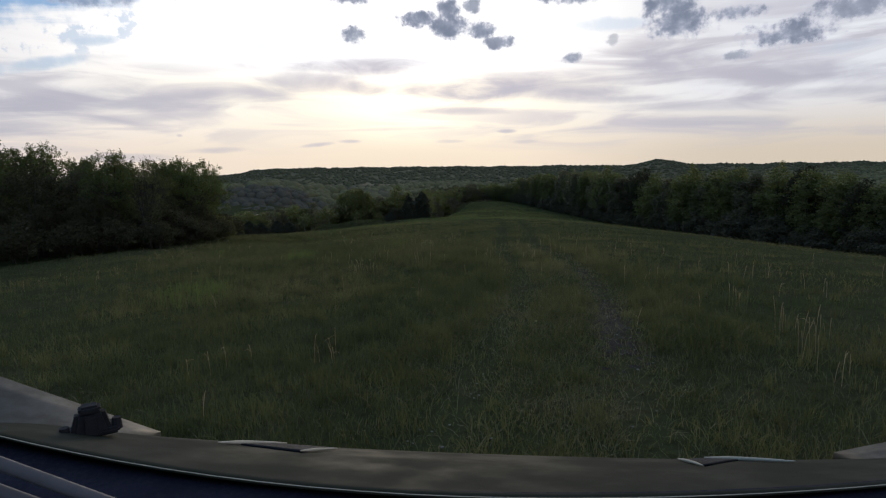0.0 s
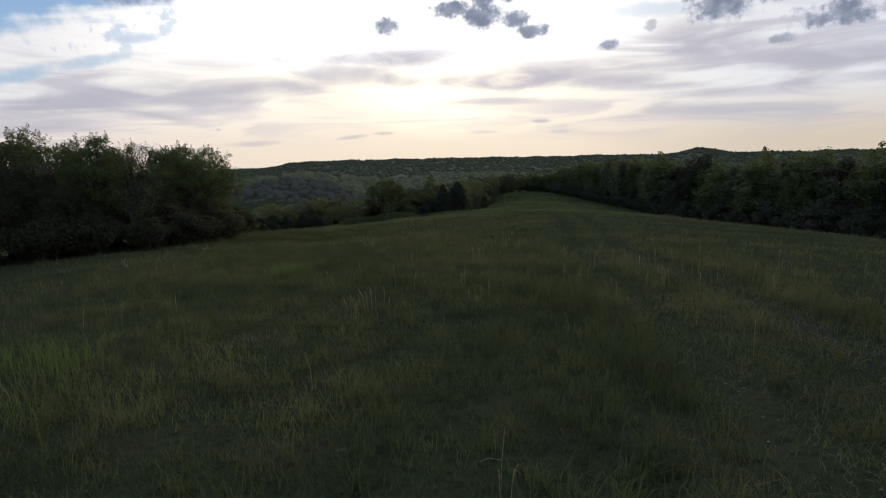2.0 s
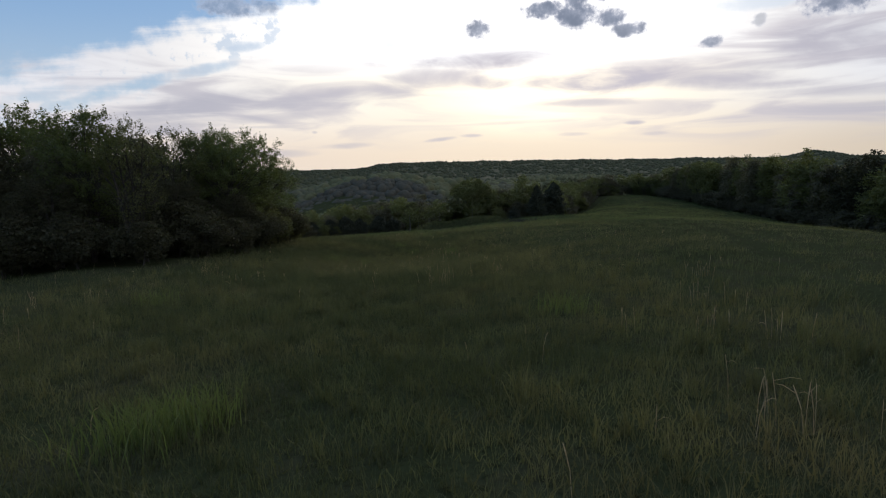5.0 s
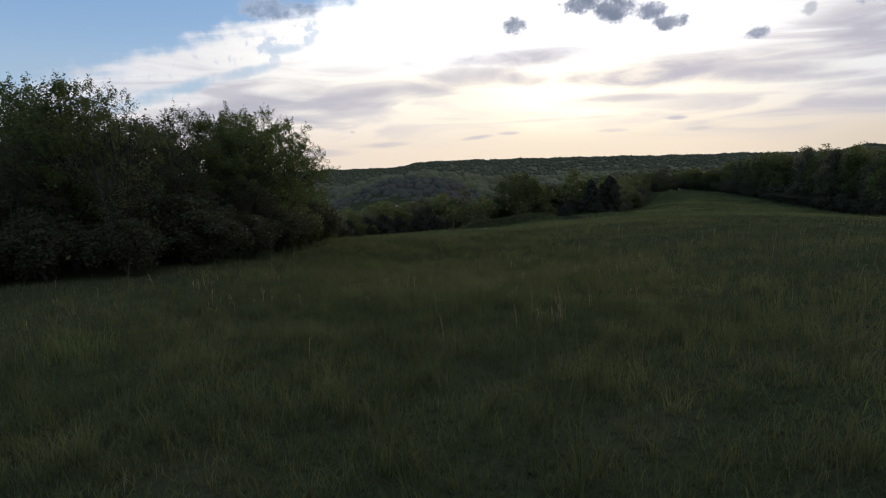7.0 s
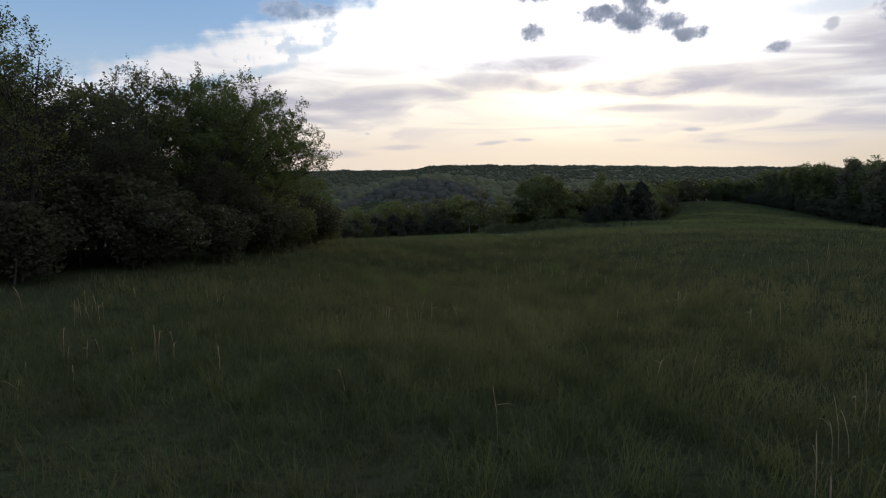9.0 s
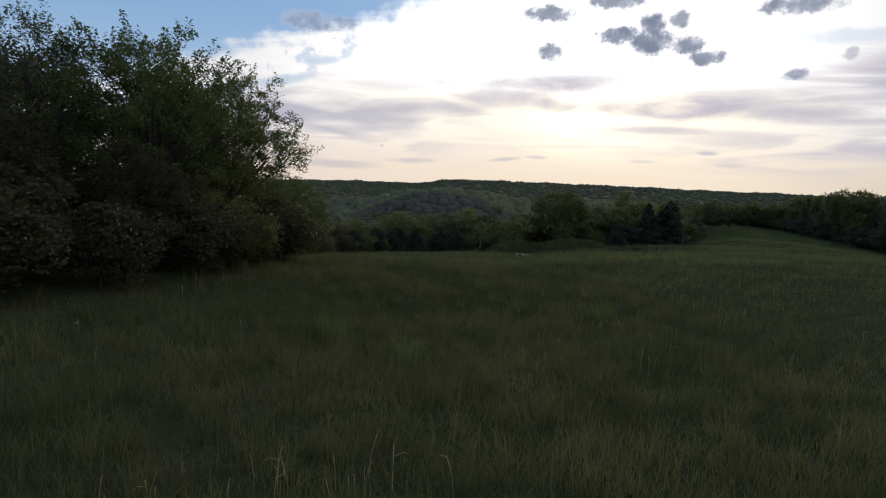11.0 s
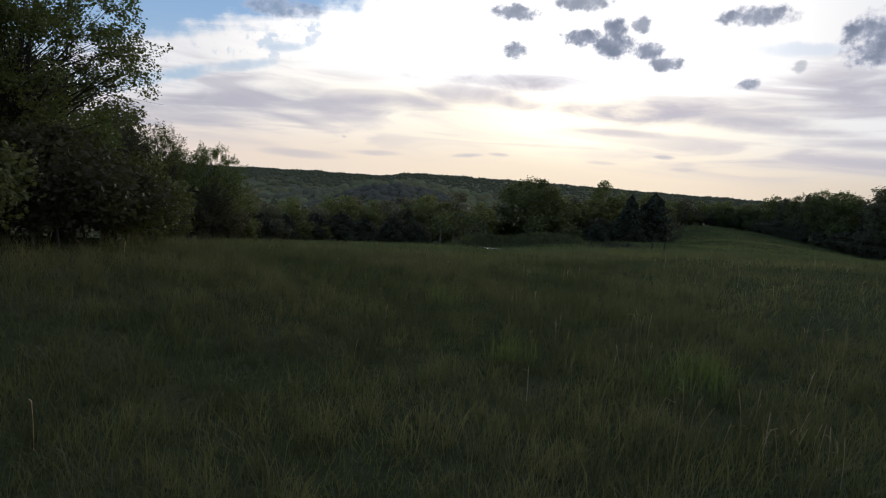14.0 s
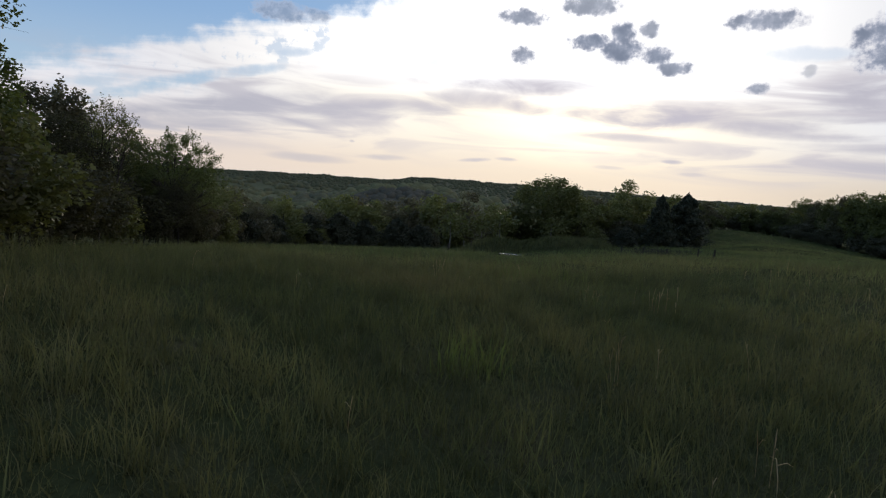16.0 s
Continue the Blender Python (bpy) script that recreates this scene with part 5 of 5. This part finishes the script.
# pale colour that stands in for sunlit edges on the hood
LIT_EDGE = plain_material("lit_edge", (0.36, 0.31, 0.24), (0.46, 0.40, 0.31), 12.0, 0.8, 0.0, 0.15)
STRIP_GREY = plain_material("dull_grey_strip", (0.070, 0.066, 0.072), (0.085, 0.080, 0.086), 12.0, 0.6, 0.0, 0.2)
STEEL = plain_material("grey_rim", (0.20, 0.20, 0.20), (0.30, 0.30, 0.30), 10.0, 0.4, 0.8)


def hood_z(u, v):
    """Place on the hood: u across from -1 to 1, v from its rear to its front edge."""
    x = 0.1 + u * (0.93 - 0.07 * v)
    yr, zr = 0.80 + 0.10 * u * u, -0.488 + 0.06 * u * u - 0.03 * u - 0.045 * u * max(u, 0)
    yf, zf = 1.25 - 0.03 * u * u, -0.651 - 0.047 * u + 0.034 * u * u
    y, z = yr + (yf - yr) * v, zr + (zf - zr) * v + 0.010 * math.sin(math.pi * v)
    return x, y, z


def sheet_mesh(name, fn, nu, nv, thick, material):
    """A curved sheet with thickness from a function of u in -1..1 and v in 0..1."""
    bm = bmesh.new()
    rows = []
    for level in (0, 1):
        rows.append([[bm.verts.new(Vector(fn(-1 + 2 * i / nu, j / nv)) - Vector((0, 0, thick * level))) for j in range(nv + 1)] for i in range(nu + 1)])
    for i in range(nu):
        for j in range(nv):
            bm.faces.new([rows[0][a][b] for a, b in ((i, j), (i + 1, j), (i + 1, j + 1), (i, j + 1))])
            bm.faces.new([rows[1][a][b] for a, b in ((i, j), (i, j + 1), (i + 1, j + 1), (i + 1, j))])
    rim = [(i, 0) for i in range(nu)] + [(nu, j) for j in range(nv)] + [(i, nv) for i in range(nu, 0, -1)] + [(0, j) for j in range(nv, 0, -1)]
    for (a, b), (c, d) in zip(rim, rim[1:] + rim[:1]):
        bm.faces.new([rows[0][a][b], rows[1][a][b], rows[1][c][d], rows[0][c][d]])
    return bm_mesh(name, bm, material, True)


def box_mesh(name, size, material, offset=0.01, taper=1.0):
    bm = bmesh.new()
    bmesh.ops.create_cube(bm, size=1.0)
    for v in bm.verts:
        k = taper if v.co.z > 0 else 1.0
        v.co = Vector((v.co.x * size[0] * k, v.co.y * size[1] * k, v.co.z * size[2]))
    bmesh.ops.bevel(bm, geom=list(bm.edges), offset=offset, segments=2, affect="EDGES")
    return bm_mesh(name, bm, material)


def vehicle():
    root = new("vehicle")
    root.matrix_world = pose(*ROWS[0][1:4], 0, 0, ROWS[0][4])
    part("hood", sheet_mesh("hood", hood_z, 24, 14, 0.004, PAINT), root, "dusty grey painted hood")
    # front face, sides and fenders
    part("front_panel", sheet_mesh("front_panel", lambda u, v: (0.1 + u * 0.82, 1.252 - 0.03 * u * u + 0.05 * math.sin(v * 1.5), -0.664 - 0.047 * u + 0.034 * u * u - 0.55 * v), 12, 6, 0.02, PAINT), root)
    part("fender", sheet_mesh("fender", lambda u, v: (-0.68 - 0.20 * (u + 1), 0.80 + 0.48 * v - 0.01 * (u + 1), -0.596 + 0.085 * (u + 1) + 0.012 * math.sin(math.pi * v) + 0.10 * (1 - v) * (1 - 0.5 * (u + 1)) - 0.03 * (1 - v) * (u + 1)), 10, 10, 0.02, FENDER), root)
    part("fender", sheet_mesh("fender", lambda u, v: (0.93 + 0.19 * (u + 1), 0.78 + 0.50 * v - 0.02 * (u + 1), -0.676 + 0.05 * (u + 1) + 0.012 * math.sin(math.pi * v) + 0.10 * (1 - v) * (1 - 0.5 * (u + 1)) - 0.02 * (1 - v) * (u + 1)), 10, 10, 0.02, FENDER), root)
    for x in (-0.74, 0.94):
        side = part("side_panel", box_mesh("side_panel", (0.03, 0.62, 0.62), PAINT), root)
        side.location = (x, 0.93, -0.98)
    # cowl behind the hood, a pale tube as the hood edge's highlight, and grey strips
    part("cowl", sheet_mesh("cowl", lambda u, v: (0.1 + u * 0.98, 0.40 + (0.43 + 0.10 * u * u) * v, -0.530 + 0.034 * v + 0.06 * u * u - 0.03 * u - 0.045 * u * max(u, 0)), 20, 4, 0.04, NAVY), root, "dark cowl at the windshield's foot")
    edge = [tuple(Vector(hood_z(u, 0.0)) + Vector((0, -0.004, 0.003))) for u in np.linspace(-1, 1, 25)]
    v, f = tubes([(np.array(edge), [0.0007] * 25)], 6)
    part("edge_seal", mesh_from("edge_seal", v, f.ravel(), [4] * len(f), LIT_EDGE, True), root, "thin pale line drawn as the highlight on the hood's rear edge")
    # two parallel slanting strips above the cowl's left side
    for k in (0.0, 0.042):
        line = np.array([(-0.684 + 0.288 * w, 0.72, -0.343 - 0.122 * w - k) for w in np.linspace(0, 1, 8)])
        v, f = tubes([(line, [0.009] * 8)], 8)
        part("wiper_arm", mesh_from("wiper_arm", v, f.ravel(), [4] * len(f), STRIP_GREY, True), root, "dull grey slanting strip above the cowl")
    # rubber windshield stops
    for x, y, z in (hood_z(-0.86, 0.42), hood_z(0.95, 0.5)):
        stop = part("windshield_stop", box_mesh("windshield_stop", (0.070, 0.045, 0.046), RUBBER, 0.007, 0.66), root, "black rubber windshield stop")
        stop.location = (x, y, z + 0.026)
        stop.rotation_euler = (0, 0, math.atan2(-x, y))
        cap = part("cap", box_mesh("cap", (0.040, 0.036, 0.012), RUBBER, 0.004, 0.8), stop)
        cap.location = (0, 0, 0.026)
        rib = part("rib", box_mesh("rib", (0.026, 0.008, 0.036), RUBBER, 0.003, 0.8), stop)
        rib.location = (0, -0.021, -0.002)
        foot = part("foot_plate", box_mesh("foot_plate", (0.092, 0.055, 0.012), RUBBER, 0.004), stop)
        foot.location = (0, 0, -0.019)
        for side in (-0.042, 0.042):
            bm = bmesh.new()
            bmesh.ops.create_cone(bm, cap_ends=True, segments=10, radius1=0.010, radius2=0.008, depth=0.022)
            bolt = part("bolt", bm_mesh("bolt", bm, RUBBER), stop)
            bolt.location = (side, -0.01, -0.010)
    # two vents: a dark sheet as the recess's shade, a long pale lip in front and a short one behind
    for recess, lip, short in ((((-0.60, 0.70), (-0.545, 0.95), (-0.40, 0.88), (-0.44, 0.60)), ((-0.635, 0.62), (-0.54, 0.965)), ((-0.44, 0.58), (-0.385, 0.80))),
                               (((0.47, 0.80), (0.56, 0.955), (0.635, 0.83), (0.455, 0.52)), ((0.57, 0.955), (0.665, 0.54)), ((0.462, 0.80), (0.44, 0.48)))):

        def dark(u, v, c=recess):
            w = 0.5 + 0.5 * u
            near = [c[0][k] + (c[3][k] - c[0][k]) * w for k in (0, 1)]
            far = [c[1][k] + (c[2][k] - c[1][k]) * w for k in (0, 1)]
            x, y, z = hood_z(near[0] + (far[0] - near[0]) * v, near[1] + (far[1] - near[1]) * v)
            return x, y, z + 0.004

        vent = part("vent", sheet_mesh("vent", dark, 10, 6, 0.004, RUBBER), root, "dark sheet on the hood standing in for a vent's shaded recess")
        # lips whose sunlit brightness is put into their pale colour
        for (a, b), r in ((lip, 0.0048), (short, 0.0036)):
            rim = np.array([Vector(hood_z(a[0] + (b[0] - a[0]) * w, a[1] + (b[1] - a[1]) * w)) + Vector((0, 0, 0.005)) for w in np.linspace(0, 1, 8)])
            v, f = tubes([(rim, [r * k for k in (0.3, 0.7, 1.0, 1.0, 0.9, 0.8, 0.6, 0.3)])], 6)
            part("lip", mesh_from("lip", v, f.ravel(), [4] * len(f), LIT_EDGE, True), vent, "vent lip coloured pale as if sunlit")
    # wheels
    for x in (-0.92, 1.12):
        bm = bmesh.new()
        bmesh.ops.create_cone(bm, cap_ends=True, segments=28, radius1=0.39, radius2=0.39, depth=0.24)
        bmesh.ops.bevel(bm, geom=[e for e in bm.edges if abs(e.verts[0].co.z - e.verts[1].co.z) < 1e-4], offset=0.05, segments=3, affect="EDGES")
        wheel = part("wheel", bm_mesh("wheel", bm, RUBBER, True), root)
        spot = root.matrix_world @ Vector((x, 0.95, 0))
        wheel.location = (x, 0.95, float(height(spot.x, spot.y)) - ROWS[0][3] + 0.37)
        wheel.rotation_euler = (0, radians(90), 0)
        bm = bmesh.new()
        bmesh.ops.create_cone(bm, cap_ends=True, segments=24, radius1=0.21, radius2=0.19, depth=0.25)
        part("rim", bm_mesh("rim", bm, STEEL, True), wheel, "grey metal rim")
    axle = part("axle", box_mesh("axle", (1.9, 0.10, 0.10), RUBBER), root)
    axle.location = (0.1, 0.95, -1.40)
    return tagged(root, "front of a grey off-road vehicle with vented hood on the grass", "vehicle")


vehicle()
